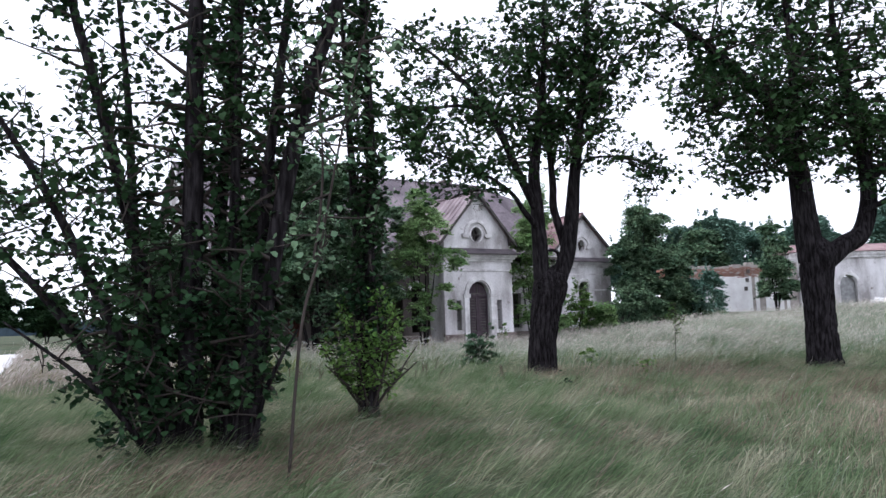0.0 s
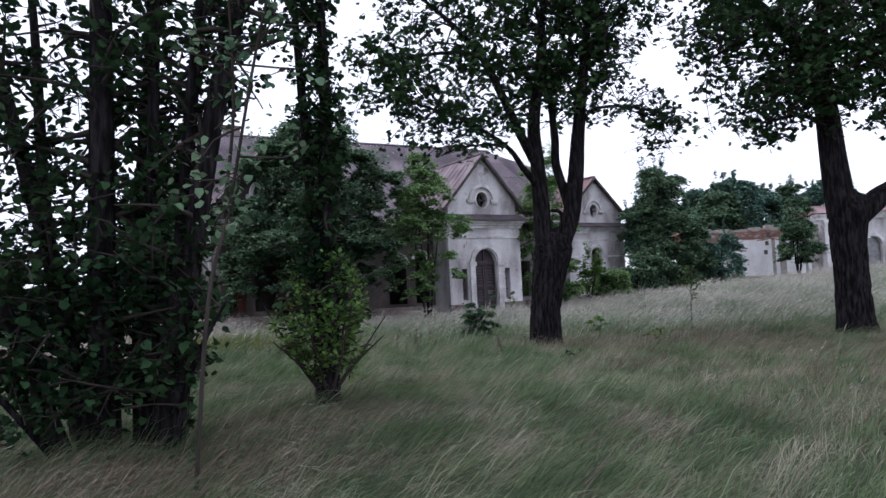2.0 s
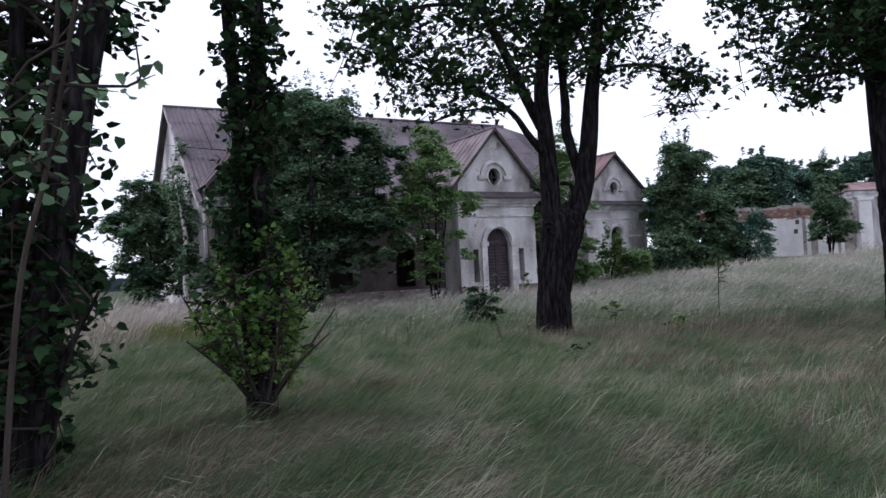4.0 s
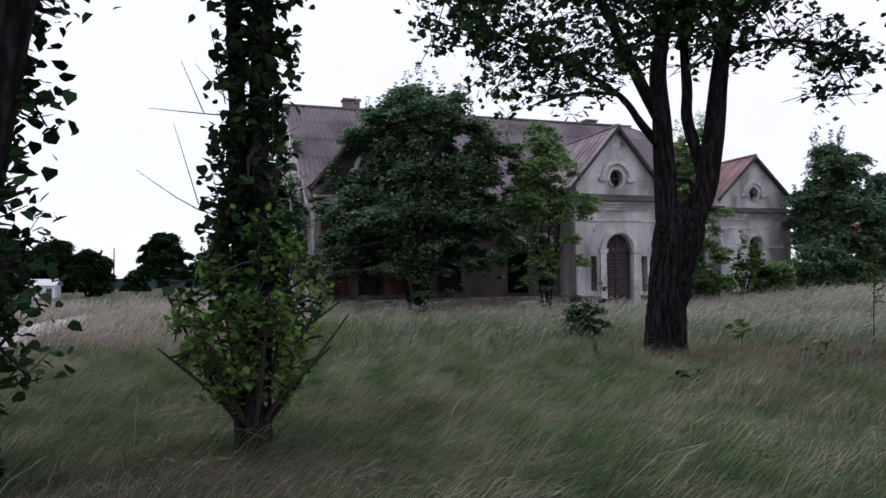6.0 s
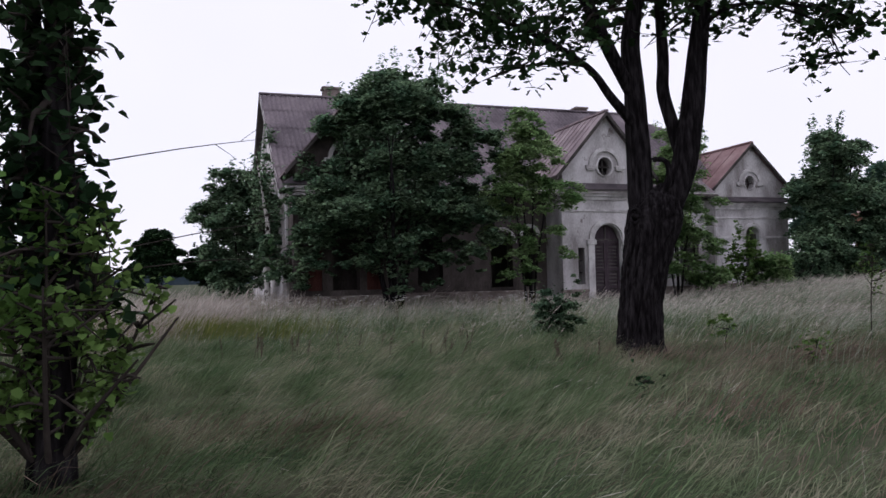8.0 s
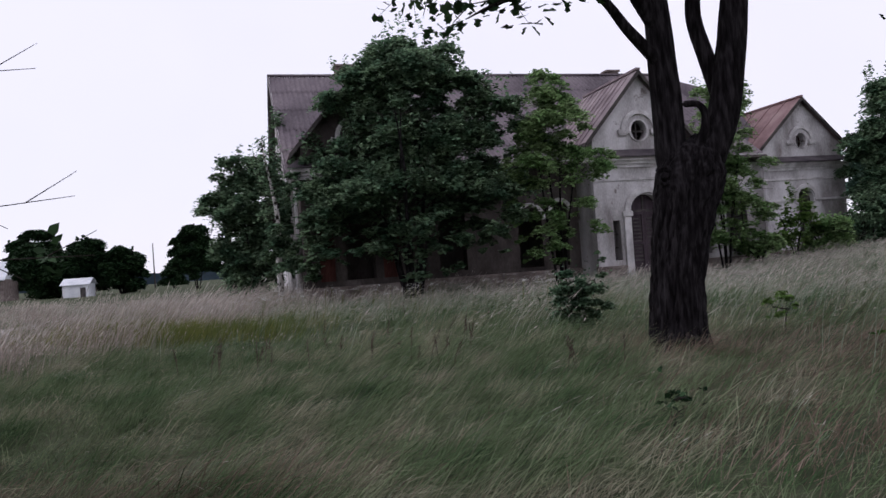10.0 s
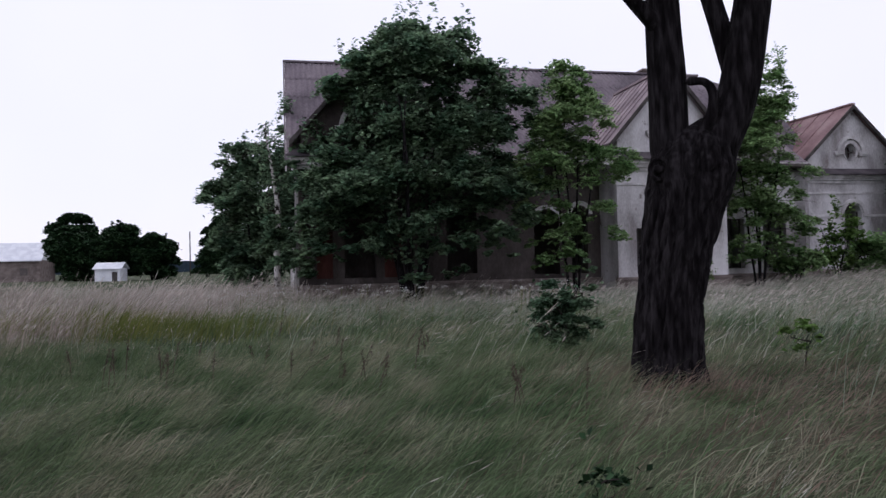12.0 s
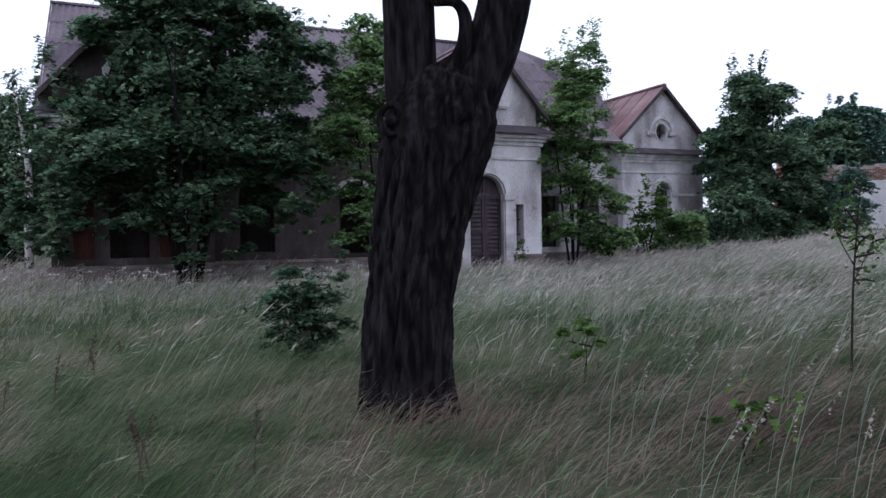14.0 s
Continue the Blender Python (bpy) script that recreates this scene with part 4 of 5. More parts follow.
for z, dx, dy, dz, ln in ((2.2, 0.48, 0.86, 0.25, 1.72), (1.6, 0.5, 0.86, 0.2, 1.85), (1.5, 0.52, 0.86, 0.08, 1.9)):
    tip_at = np.array([dx * ln, dy * ln, z + dz * ln])
    mid_at = np.array([dx * 0.55 * ln, dy * 0.55 * ln, z + dz * 0.45 * ln + 0.06])
    V, F = joined([tube([(0, 0, z), tuple(mid_at), tuple(tip_at)], [0.006, 0.004, 0.002], 5, 0.2, rng, 3),
                   tube([tuple(0.3 * mid_at + 0.7 * tip_at), tuple(tip_at + np.array([0.02, 0.0, 0.13]))], [0.003, 0.0015], 4, steps=2),
                   tube([tuple(0.6 * mid_at + 0.4 * tip_at), tuple(0.5 * mid_at + 0.5 * tip_at + np.array([0.06, 0.05, -0.10]))], [0.003, 0.0015], 4, steps=2)])
    branch = part("dead_branch", big_mesh("dead_branch", V, F), M_TWIG, dead)
    if z < 1.55:
        V, F = leaves(0.25 * mid_at + 0.75 * tip_at + rng.normal(0, 0.045, (14, 3)), 0.06, rng, LEAF_HEART)
        part("leaf_cluster", big_mesh("leaf_cluster", V, F), M_LEAF_SHADE, branch, kind="stuff")


def round_tree(name, label, x, y, top, rx, ry, low, mat, size, density, rng, n=4, r=0.12, shape=LEAF_SIMPLE, wood=M_BARK, blobs=None, category="tree", group="", per=14):
    """A leafy tree on several stems, its outline made of a few overlapping masses."""
    gz = ground_z(x, y)
    limbs = stems(x, y, n, (top - gz) * 0.82, 0.62 * rx, r * 0.7, rng)
    items = [((x, y, 0.5 * (top + low)), (rx, ry, 0.5 * (top - low)))]
    if blobs:
        items = blobs
    test = ellipsoids(*items)
    V = []
    for c, e in items:
        c, e = np.array(c, float), np.array(e, float)
        subs = max(5, int(4.2 * (e[0] * e[1] * e[2]) ** 0.5) + 6)
        for _ in range(subs):
            d = rng.normal(0, 1, 3)
            d /= np.linalg.norm(d)
            d[2] = d[2] if d[2] > -0.8 else -d[2]
            sc = c + d * e * rng.uniform(0.45, 0.88)
            sr = np.array([1, 1, 0.78]) * min(e) * rng.uniform(0.18, 0.42)
            m = max(3, int(0.62 * density * (sr[0] * sr[1] * sr[2]) ** (2 / 3) / (per / 14)))
            q = rng.normal(0, 1, (m, 3))
            q /= np.linalg.norm(q, axis=1)[:, None]
            q[:, 2] = np.where(q[:, 2] < -0.45, -q[:, 2], q[:, 2])
            q = sc + q * sr * rng.uniform(0.55, 1.1, (m, 1))
            q = q[q[:, 2] > gz + 0.12]
            span = min(0.30, 0.30 * sr[0])
            k = rng.normal(0, 1, (len(q), per, 3)) * np.array([span, span, 0.3 * span])
            k[:, :, 2] -= 0.5 * np.maximum((k[:, :, :2] * ((q - c) / e)[:, None, :2]).sum(2), -0.1)
            V.append((q[:, None] + k).reshape(-1, 3))
        if e[2] > 1.2:
            for _ in range(6):
                a, f = rng.uniform(0, 2 * np.pi), rng.uniform(0, 0.75)
                b = c + e * np.array([f * np.cos(a), f * np.sin(a), math.sqrt(1 - f * f) * 0.85])
                up = np.array([rng.normal(0, 0.15), rng.normal(0, 0.15), rng.uniform(0.5, 1.0)])
                V.append(b + up * rng.uniform(0, 1, (26, 1)) + rng.normal(0, 0.07, (26, 3)))
    return tree(name, label, x, y, limbs, rng, wood, mat, test, 2.2, min(rx, 1.6), 10, 0.15, size, shape, 0.3, sub=3, sides=8, trunk_sides=10, extra=np.vstack(V), category=category, group=group)


round_tree("box_elder_tree", "large dark bushy tree growing before the manor", -4.0, 39.0, 9.9, 4.0, 3.0, 1.3, M_LEAF_DARK, 0.17, 330, rng, 8, 0.12, per=20,
           blobs=[((-4.0, 39.6, 6.3), (2.9, 2.2, 3.2)), ((-6.2, 39.0, 4.6), (1.7, 1.5, 1.9)), ((-1.6, 39.4, 4.7), (1.9, 1.6, 2.0)), ((-4.3, 38.6, 3.7), (3.3, 1.8, 1.7)), ((-3.9, 39.6, 8.4), (1.9, 1.5, 1.5)), ((-5.4, 39.5, 7.6), (1.8, 1.4, 1.5)), ((-2.5, 39.6, 7.9), (1.7, 1.4, 1.4)), ((-0.9, 39.8, 6.2), (1.7, 1.3, 1.5)),
                  ((-6.9, 38.8, 2.9), (1.5, 1.2, 1.4)), ((-3.2, 40.8, 5.0), (3.2, 1.2, 1.5)), ((-0.8, 39.2, 3.3), (1.3, 1.1, 1.1)), ((-2.9, 38.0, 2.6), (1.6, 1.0, 0.8)), ((-5.6, 38.2, 2.3), (1.5, 1.0, 0.8)),
                  ((-0.2, 40.6, 4.8), (1.9, 1.2, 1.7)), ((-1.3, 40.4, 2.8), (1.6, 0.9, 0.8)), ((-8.6, 40.0, 2.6), (1.5, 1.0, 1.6)), ((-5.2, 39.9, 7.3), (1.6, 1.4, 1.5)), ((-2.5, 39.8, 7.0), (1.8, 1.4, 1.6)), ((-6.2, 38.4, 3.9), (1.6, 1.2, 1.2)), ((-2.0, 38.5, 3.6), (1.7, 1.2, 1.2)), ((-7.6, 39.0, 4.6), (1.4, 1.0, 1.5)), ((-4.6, 37.9, 2.2), (1.8, 0.8, 0.8)), ((-1.0, 38.9, 2.0), (1.2, 0.8, 0.7)), ((-6.9, 38.4, 1.7), (1.1, 0.8, 0.9)), ((-3.0, 38.2, 1.5), (1.6, 0.7, 0.8)), ((-8.0, 39.4, 1.4), (1.4, 0.8, 1.1))])
round_tree("young_tree", "light green young tree by the manor's door bay", 1.15, 40.2, 8.2, 1.9, 1.6, 2.3, M_LEAF, 0.14, 330, rng, 4, 0.08,
           blobs=[((1.1, 40.2, 5.6), (1.35, 1.3, 1.9)), ((1.2, 40.2, 7.2), (0.8, 0.8, 1.0)), ((0.1, 40.0, 4.3), (1.1, 1.0, 1.2)), ((2.3, 39.9, 4.4), (1.2, 1.0, 0.9)), ((0.9, 39.8, 5.0), (1.5, 1.2, 1.3)), ((1.5, 40.4, 6.3), (1.2, 1.0, 1.2)), ((0.4, 39.6, 3.0), (1.0, 0.8, 0.8)), ((1.9, 39.8, 2.6), (1.2, 0.8, 0.9)), ((0.7, 39.7, 1.6), (1.3, 0.8, 0.9))])
round_tree("leaning_tree", "green leafy tree at the manor's corner", -12.2, 43.6, 7.1, 2.4, 2.0, 0.5, M_LEAF_DARK, 0.19, 330, rng, 5, 0.1,
           blobs=[((-12.0, 43.6, 4.6), (1.8, 1.7, 2.4)), ((-13.0, 43.3, 4.3), (1.5, 1.4, 1.9)), ((-11.2, 43.2, 4.4), (1.6, 1.3, 1.9)), ((-12.9, 43.4, 3.0), (1.2, 1.3, 2.1)), ((-11.3, 43.6, 2.2), (1.7, 1.5, 2.0)), ((-10.6, 43.4, 5.6), (0.9, 0.8, 2.6)), ((-11.9, 43.0, 1.6), (1.8, 1.3, 1.5)), ((-9.7, 42.0, 2.2), (1.2, 0.9, 1.9)), ((-9.5, 42.2, 4.6), (1.2, 0.9, 1.6))])
birch = [[(-9.85, 41.0, -0.05, 0.14), (-9.87, 41.0, 2.0, 0.12), (-9.82, 41.0, 3.8, 0.10), (-10.0, 41.0, 5.0, 0.06), (-10.3, 41.0, 6.8, 0.02)]]
tree("birch_tree", "white-barked birch beside the manor's corner", -9.85, 41.0, birch, rng, M_BIRCH, M_LEAF_DARK, ellipsoids(((-10.1, 41, 5.0), (1.2, 1.0, 2.2))), 6, 0.9, 10, 0.12, 0.14, LEAF_SIMPLE, 0.5)
round_tree("slim_tree", "slim green tree before the wall between the bays", 7.9, 47.0, 9.2, 1.8, 1.5, 2.0, M_LEAF, 0.14, 330, rng, 5, 0.07,
           blobs=[((7.9, 47.0, 7.2), (1.25, 1.2, 2.0)), ((7.4, 46.9, 5.2), (1.3, 1.2, 1.6)), ((8.7, 46.8, 4.4), (1.4, 1.2, 1.1)), ((7.3, 46.8, 3.2), (1.2, 1.0, 0.9)), ((9.3, 47.2, 2.9), (1.1, 1.0, 1.1)), ((8.0, 46.6, 6.0), (1.5, 1.2, 1.3)), ((6.9, 46.4, 1.7), (1.0, 0.8, 0.8)), ((8.3, 46.5, 1.5), (1.5, 0.9, 1.1)), ((8.6, 46.8, 7.9), (0.9, 0.8, 1.3)), ((7.8, 46.7, 6.6), (1.4, 1.0, 1.5)), ((8.0, 46.6, 3.6), (1.4, 0.9, 1.3)), ((7.3, 46.6, 5.0), (1.0, 0.9, 1.4))])
round_tree("shrub", "bright green shrub before the set-back bay", 11.6, 50.3, 3.4, 1.2, 1.0, 0.4, M_LEAF_BRIGHT, 0.17, 230, rng, 5, 0.04, category="shrub")
round_tree("shrub", "dark shrub at the foot of the set-back bay", 14.6, 51.5, 2.7, 1.7, 1.1, 0.5, M_LEAF_DARK, 0.17, 230, rng, 5, 0.04, category="shrub")
for x, y, top, rx, m in ((16.4, 53.0, 3.4, 1.7, M_LEAF_DARK), (21.5, 59.0, 4.2, 2.2, M_LEAF_DARK), (26.0, 63.0, 5.0, 2.0, M_LEAF_BLUE), (13.0, 50.8, 2.6, 1.2, M_LEAF), (9.6, 48.2, 2.2, 1.1, M_LEAF), (19.2, 55.0, 2.8, 2.2, M_LEAF_DARK), (17.2, 54.6, 4.4, 1.7, M_LEAF_DARK), (15.2, 52.2, 3.0, 1.5, M_LEAF_DARK), (22.6, 57.4, 2.6, 2.4, M_LEAF_DARK), (24.4, 61.0, 2.8, 2.2, M_LEAF_DARK)):
    round_tree("shrub", "bushy shrub growing against the derelict walls", x, y, top, rx, 1.2, 0.3, m, 0.18, 480, rng, 5, 0.05, category="shrub", group="shrubs along the walls")
round_tree("broad_tree", "dark green tree standing beside the set-back bay", 18.2, 56.4, 10.3, 2.7, 2.2, 1.2, M_LEAF_DARK, 0.22, 300, rng, 6, 0.1,
           blobs=[((18.2, 56.4, 7.4), (2.0, 1.8, 2.7)), ((17.0, 56.2, 5.0), (1.8, 1.6, 2.0)), ((19.6, 56.2, 4.6), (2.0, 1.6, 2.2)), ((18.4, 55.6, 2.9), (2.8, 1.6, 1.9)), ((17.6, 55.2, 1.6), (2.6, 1.3, 1.4)), ((20.2, 55.6, 2.0), (2.4, 1.4, 1.6)), ((18.6, 56.2, 5.8), (2.3, 1.8, 1.8))])
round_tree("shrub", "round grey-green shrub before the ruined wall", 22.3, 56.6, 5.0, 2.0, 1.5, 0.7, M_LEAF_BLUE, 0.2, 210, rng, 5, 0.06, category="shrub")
round_tree("conical_tree", "dense dark green tree before the ruined wall", 31.3, 62.0, 8.8, 2.1, 1.9, 1.2, M_LEAF_DARK, 0.22, 420, rng, 5, 0.08,
           blobs=[((31.3, 62, 3.4), (2.1, 1.8, 2.4)), ((31.3, 62, 5.6), (1.8, 1.6, 2.2)), ((31.2, 62, 7.2), (1.2, 1.1, 1.6))])
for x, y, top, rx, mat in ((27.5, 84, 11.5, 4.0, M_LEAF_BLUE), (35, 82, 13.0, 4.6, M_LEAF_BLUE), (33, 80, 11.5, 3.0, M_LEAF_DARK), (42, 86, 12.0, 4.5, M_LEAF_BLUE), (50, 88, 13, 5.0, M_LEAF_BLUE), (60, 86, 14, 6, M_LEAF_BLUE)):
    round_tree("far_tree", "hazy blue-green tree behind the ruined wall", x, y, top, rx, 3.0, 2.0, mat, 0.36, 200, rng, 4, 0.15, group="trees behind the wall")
round_tree("garden_tree", "green leafy tree beside the gate ruin", 38.5, 52.0, 9.0, 2.6, 2.2, 2.0, M_LEAF, 0.24, 180, rng, 5, 0.1)
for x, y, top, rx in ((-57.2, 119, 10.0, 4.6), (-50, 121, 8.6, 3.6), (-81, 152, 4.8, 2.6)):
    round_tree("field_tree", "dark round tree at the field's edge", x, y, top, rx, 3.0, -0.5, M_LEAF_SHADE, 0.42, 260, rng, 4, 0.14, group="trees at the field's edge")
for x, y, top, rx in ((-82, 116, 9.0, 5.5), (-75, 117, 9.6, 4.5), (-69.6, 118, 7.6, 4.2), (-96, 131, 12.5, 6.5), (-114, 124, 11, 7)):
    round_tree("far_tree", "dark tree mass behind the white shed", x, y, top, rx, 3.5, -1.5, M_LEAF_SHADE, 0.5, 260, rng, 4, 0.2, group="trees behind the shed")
round_tree("round_bush", "small round green bush in the meadow", 1.9, 27.0, 1.4, 0.72, 0.62, 0.15, M_LEAF_DARK, 0.07, 2600, rng, 9, 0.012, category="shrub", per=6,
           blobs=[((1.65, 27.0, 0.62), (0.42, 0.4, 0.5)), ((2.15, 27.0, 0.58), (0.42, 0.4, 0.5)), ((1.9, 26.85, 0.32), (0.55, 0.4, 0.35)), ((1.9, 27.1, 0.9), (0.4, 0.35, 0.35)), ((2.35, 27.0, 1.15), (0.16, 0.16, 0.4)), ((1.7, 26.85, 0.3), (0.35, 0.35, 0.25)), ((2.15, 26.85, 0.3), (0.35, 0.35, 0.25))])
for x, y, h in ((5.02, 25.5, 0.85), (5.72, 22.9, 0.45), (5.6, 44.0, 1.5)):
    round_tree("weed", "leafy green weed standing in the grass", x, y, ground_z(x, y) + h, 0.28, 0.25, ground_z(x, y) + 0.15, M_LEAF_BRIGHT, 0.08, 1100, rng, 2, 0.008, category="plant", group="weeds", per=5)


shoot = moved([[(0, 0, -0.05, 0.012), (0.02, 0, 0.8, 0.010), (0.06, 0, 1.4, 0.007), (0.10, 0, 1.85, 0.003)], [(0.03, 0, 0.95, 0.006), (0.2, 0.05, 1.25, 0.004), (0.3, 0.05, 1.5, 0.002)], [(0.04, 0, 1.1, 0.006), (-0.12, -0.05, 1.35, 0.004), (-0.2, -0.05, 1.6, 0.002)]], 7.55, 25.3, ground_z(7.55, 25.3))
tree("sapling", "thin upright young shoot with small leaves in the grass", 7.55, 25.3, shoot, rng, M_TWIG, M_LEAF_BRIGHT, lambda p: p[2] > 0.9, 7, 0.28, 6, 0.05, 0.055, LEAF_SIMPLE, 0.5, sub=2)
round_tree("weed", "withered dark weed fallen over in the grass", 2.8, 19.65, ground_z(2.8, 19.65) + 0.3, 0.22, 0.12, ground_z(2.8, 19.65) + 0.1, M_LEAF_SHADE, 0.06, 260, rng, 3, 0.006, category="plant", per=4)


# ---- ruined wall and gateway ----
def ruin():
    wall = thing("ruined_wall", "ruined garden wall of red brick with peeling white limewash", "wall", pose(0, 66, 0))
    s = Solid()
    r = random.Random(5)
    x = 23.5
    while x < 35.6:
        w = r.uniform(0.5, 1.1)
        s.box(x, min(x + w, 35.6), 0, 0.5, 1.0, 5.55 + r.uniform(-0.22, 0.1) + 0.03 * (x - 23))
        x += w
    part("brick_core", s.mesh("brick_core"), M_MORTAR, wall)
    white = Solid()
    x = 23.6
    while x < 35.5:
        w = r.uniform(0.25, 0.6)
        if r.random() < 0.9:
            edge = 4.7 + 0.5 * noise.noise(Vector((x * 0.6, 0.3, 0))) - (0.5 if x < 26 else 0)
            white.box(x, min(x + w, 35.5), -0.03, 0.02, 1.0, edge)
        x += w
    part("limewash", white.mesh("limewash"), M_LIME, wall, "peeling white limewash coat")
    me = Solid().box(0, 0.27, -0.02, 0.1, 0, 0.085).mesh("brick", 0.006)
    me.materials.append(M_BRICK)
    for row in range(9):
        for k in range(33):
            bx, bz = 24.2 + k * 0.33 + (row % 2) * 0.16, 4.55 + row * 0.105
            if r.random() < 0.18 or bz > 5.2 + 0.03 * (bx - 23):
                continue
            b = part("brick", me, None, wall)
            b.location = (bx, r.uniform(-0.025, -0.005), bz)
    # no recess is cut: dark blocks on the face give the holes' shade
    for k in range(3):
        part("putlog_hole_shade", Solid().box(30.7 + 0.15 * k, 31.0 + 0.15 * k, -0.06, -0.02, 3.4 + 0.75 * k, 3.75 + 0.75 * k).mesh("putlog_hole_shade"), M_ROOM, wall)
    part("low_pier", Solid().box(23.4, 25.6, -0.3, 0.6, 1.0, 5.2).box(23.2, 25.8, -0.45, 0.7, 5.2, 5.4).box(23.6, 25.4, -0.35, 0.6, 5.4, 6.0).mesh("low_pier"), M_BRICK, wall, "brick pier with a stone cap")
    gate = thing("gate_ruin", "pale plaster gateway with a pilaster and arched doorway", "building", pose(0, 66, 0))
    part("wall", pierced_wall(35.6, 47, 0.9, lambda u: 6.6, -0.3, 0.4, [("arch", 40.1, 0.8, 1.0, 4.5)]).mesh("wall", weld=True), M_PLASTER, gate)
    part("cornice", Solid().box(35.3, 47.2, -0.55, 0.5, 6.3, 6.55).box(35.4, 47.1, -0.45, 0.5, 6.05, 6.3).mesh("cornice"), M_TRIM, gate)
    part("roof", Solid().hexa([(35.2, -0.7, 6.6), (47.3, -0.7, 6.6), (47.3, 4, 6.6), (35.2, 4, 6.6), (35.6, 1.5, 7.4), (47, 1.5, 7.4), (47, 1.7, 7.4), (35.6, 1.7, 7.4)]).mesh("roof"), M_TIN, gate)
    part("pilaster", Solid().box(35.9, 36.9, -0.5, -0.25, 0.9, 5.8).box(35.75, 37.05, -0.6, -0.25, 5.8, 6.05).mesh("pilaster"), M_LIME, gate)
    part("doorway_arch", arch_band(40.1, 3.7, 0.84, 0.25, -0.4, -0.25).mesh("doorway_arch"), M_TRIM, gate)
    part("door", Solid().box(39.3, 40.9, 0.0, 0.1, 0.9, 4.4).mesh("door"), M_METAL, gate, "grey metal door")
    part("side_wall", Solid().box(35.6, 36.1, 0.4, 4, 0.9, 6.5).mesh("side_wall"), M_PLASTER, gate)
    pile = thing("rubble_heap", "low heap of pale broken plaster and boards", "rubble", pose(40.5, 60, ground_z(40.5, 60)))
    for k in range(26):
        w, d, h = r.uniform(0.3, 1.2), r.uniform(0.2, 0.5), r.uniform(0.08, 0.25)
        b = part("slab", Solid().box(-w, w, -d, d, 0, h).mesh("slab", 0.02), M_LIME, pile)
        b.matrix_basis = pose(r.uniform(-2.2, 2.2), r.uniform(-0.8, 0.8), r.uniform(0, 0.55), r.uniform(-20, 20), r.uniform(-20, 20), r.uniform(0, 180))


ruin()


# ---- shed, pole and far woods ----
def white_shed():
    shed = thing("shed", "small white boarded shed at the field's far edge", "shed", pose(-72.6, 112, ground_z(-71, 112) - 0.5, 0, 0, 20) @ Matrix.Scale(0.95, 4))
    part("wall", Solid().box(-1.9, 1.9, -1.8, 1.8, 0.5, 2.6).mesh("wall"), M_SHED, shed)
    part("roof", Solid().slab([(-2.2, -2.1, 2.5), (2.2, -2.1, 2.5), (2.2, 0, 3.5), (-2.2, 0, 3.5)], 0.1).slab([(-2.2, 2.1, 2.5), (2.2, 2.1, 2.5), (2.2, 0.01, 3.5), (-2.2, 0.01, 3.5)], 0.1).mesh("roof"), M_SHED, shed, "pale sheet roof")
    part("gable", Solid().hexa([(-1.9, -1.8, 2.5), (-1.9, 1.8, 2.5), (-1.7, 1.8, 2.5), (-1.7, -1.8, 2.5), (-1.9, -0.02, 3.4), (-1.9, 0.02, 3.4), (-1.7, 0.02, 3.4), (-1.7, -0.02, 3.4)]).mesh("gable"), M_SHED, shed)
    part("door", Solid().box(0.7, 1.5, -1.84, -1.8, 0.1, 2.0).mesh("door"), M_DARKWOOD, shed)


white_shed()
barn = thing("barn", "long grey barn with a pale sheet roof among trees", "barn", pose(-101, 121, ground_z(-101, 121) - 0.5, 0, 0, 25))
part("wall", Solid().box(-7, 7, -4, 4, 0, 4.2).mesh("wall"), M_STONE, barn, "shaded grey wall")
part("roof", Solid().slab([(-7.4, -4.5, 4.1), (7.4, -4.5, 4.1), (7.4, 0, 7.2), (-7.4, 0, 7.2)], 0.15).slab([(-7.4, 4.5, 4.1), (7.4, 4.5, 4.1), (7.4, 0.01, 7.2), (-7.4, 0.01, 7.2)], 0.15).mesh("roof"), M_SHED, barn, "pale sheet roof")
part("gable", Solid().hexa([(6.8, -4, 4.1), (7.0, -4, 4.1), (7.0, 4, 4.1), (6.8, 4, 4.1), (6.8, -0.02, 6.9), (7.0, -0.02, 6.9), (7.0, 0.02, 6.9), (6.8, 0.02, 6.9)]).mesh("gable"), M_SHED, barn)
for x in (-4.5, 0, 4.5):
    part("window", Solid().box(x - 0.6, x + 0.6, -4.05, -4.0, 1.6, 2.8).mesh("window"), M_ROOM, barn)
pole = thing("utility_pole", "thin grey pole standing far out in the fields", "pole", pose(-103, 180, ground_z(-103, 180)))
V, F = tube([(0, 0, -0.2), (0, 0, 11)], [0.17, 0.12], 8, steps=2)
part("post", big_mesh("post", V, F), M_TWIG, pole)
for a0, a1, R, h in ((-70, 70, 900, 17), (70, 290, 1000, 18)):
    n = 160
    V, F = [], []
    for k in range(n + 1):
        a = radians(a0 + (a1 - a0) * k / n)
        x, y = R * math.sin(a), R * math.cos(a)
        top = h * (0.75 + 0.35 * noise.noise(Vector((k * 0.35, a0, 0))) + 0.12 * noise.noise(Vector((k * 1.7, 3, 0))))
        V += [(x, y, -3), (x, y, top), (x * 1.04, y * 1.04, top - 1), (x * 1.04, y * 1.04, -3)]
    for k in range(n):
        F += [(4 * k + q, 4 * k + 4 + q, 4 * k + 5 + q, 4 * k + 1 + q) for q in range(3)]
    tagged(part("backdrop", small_mesh("backdrop", V, F), M_FAR), "blue-dark line of far woods", "woods", kind="structure")


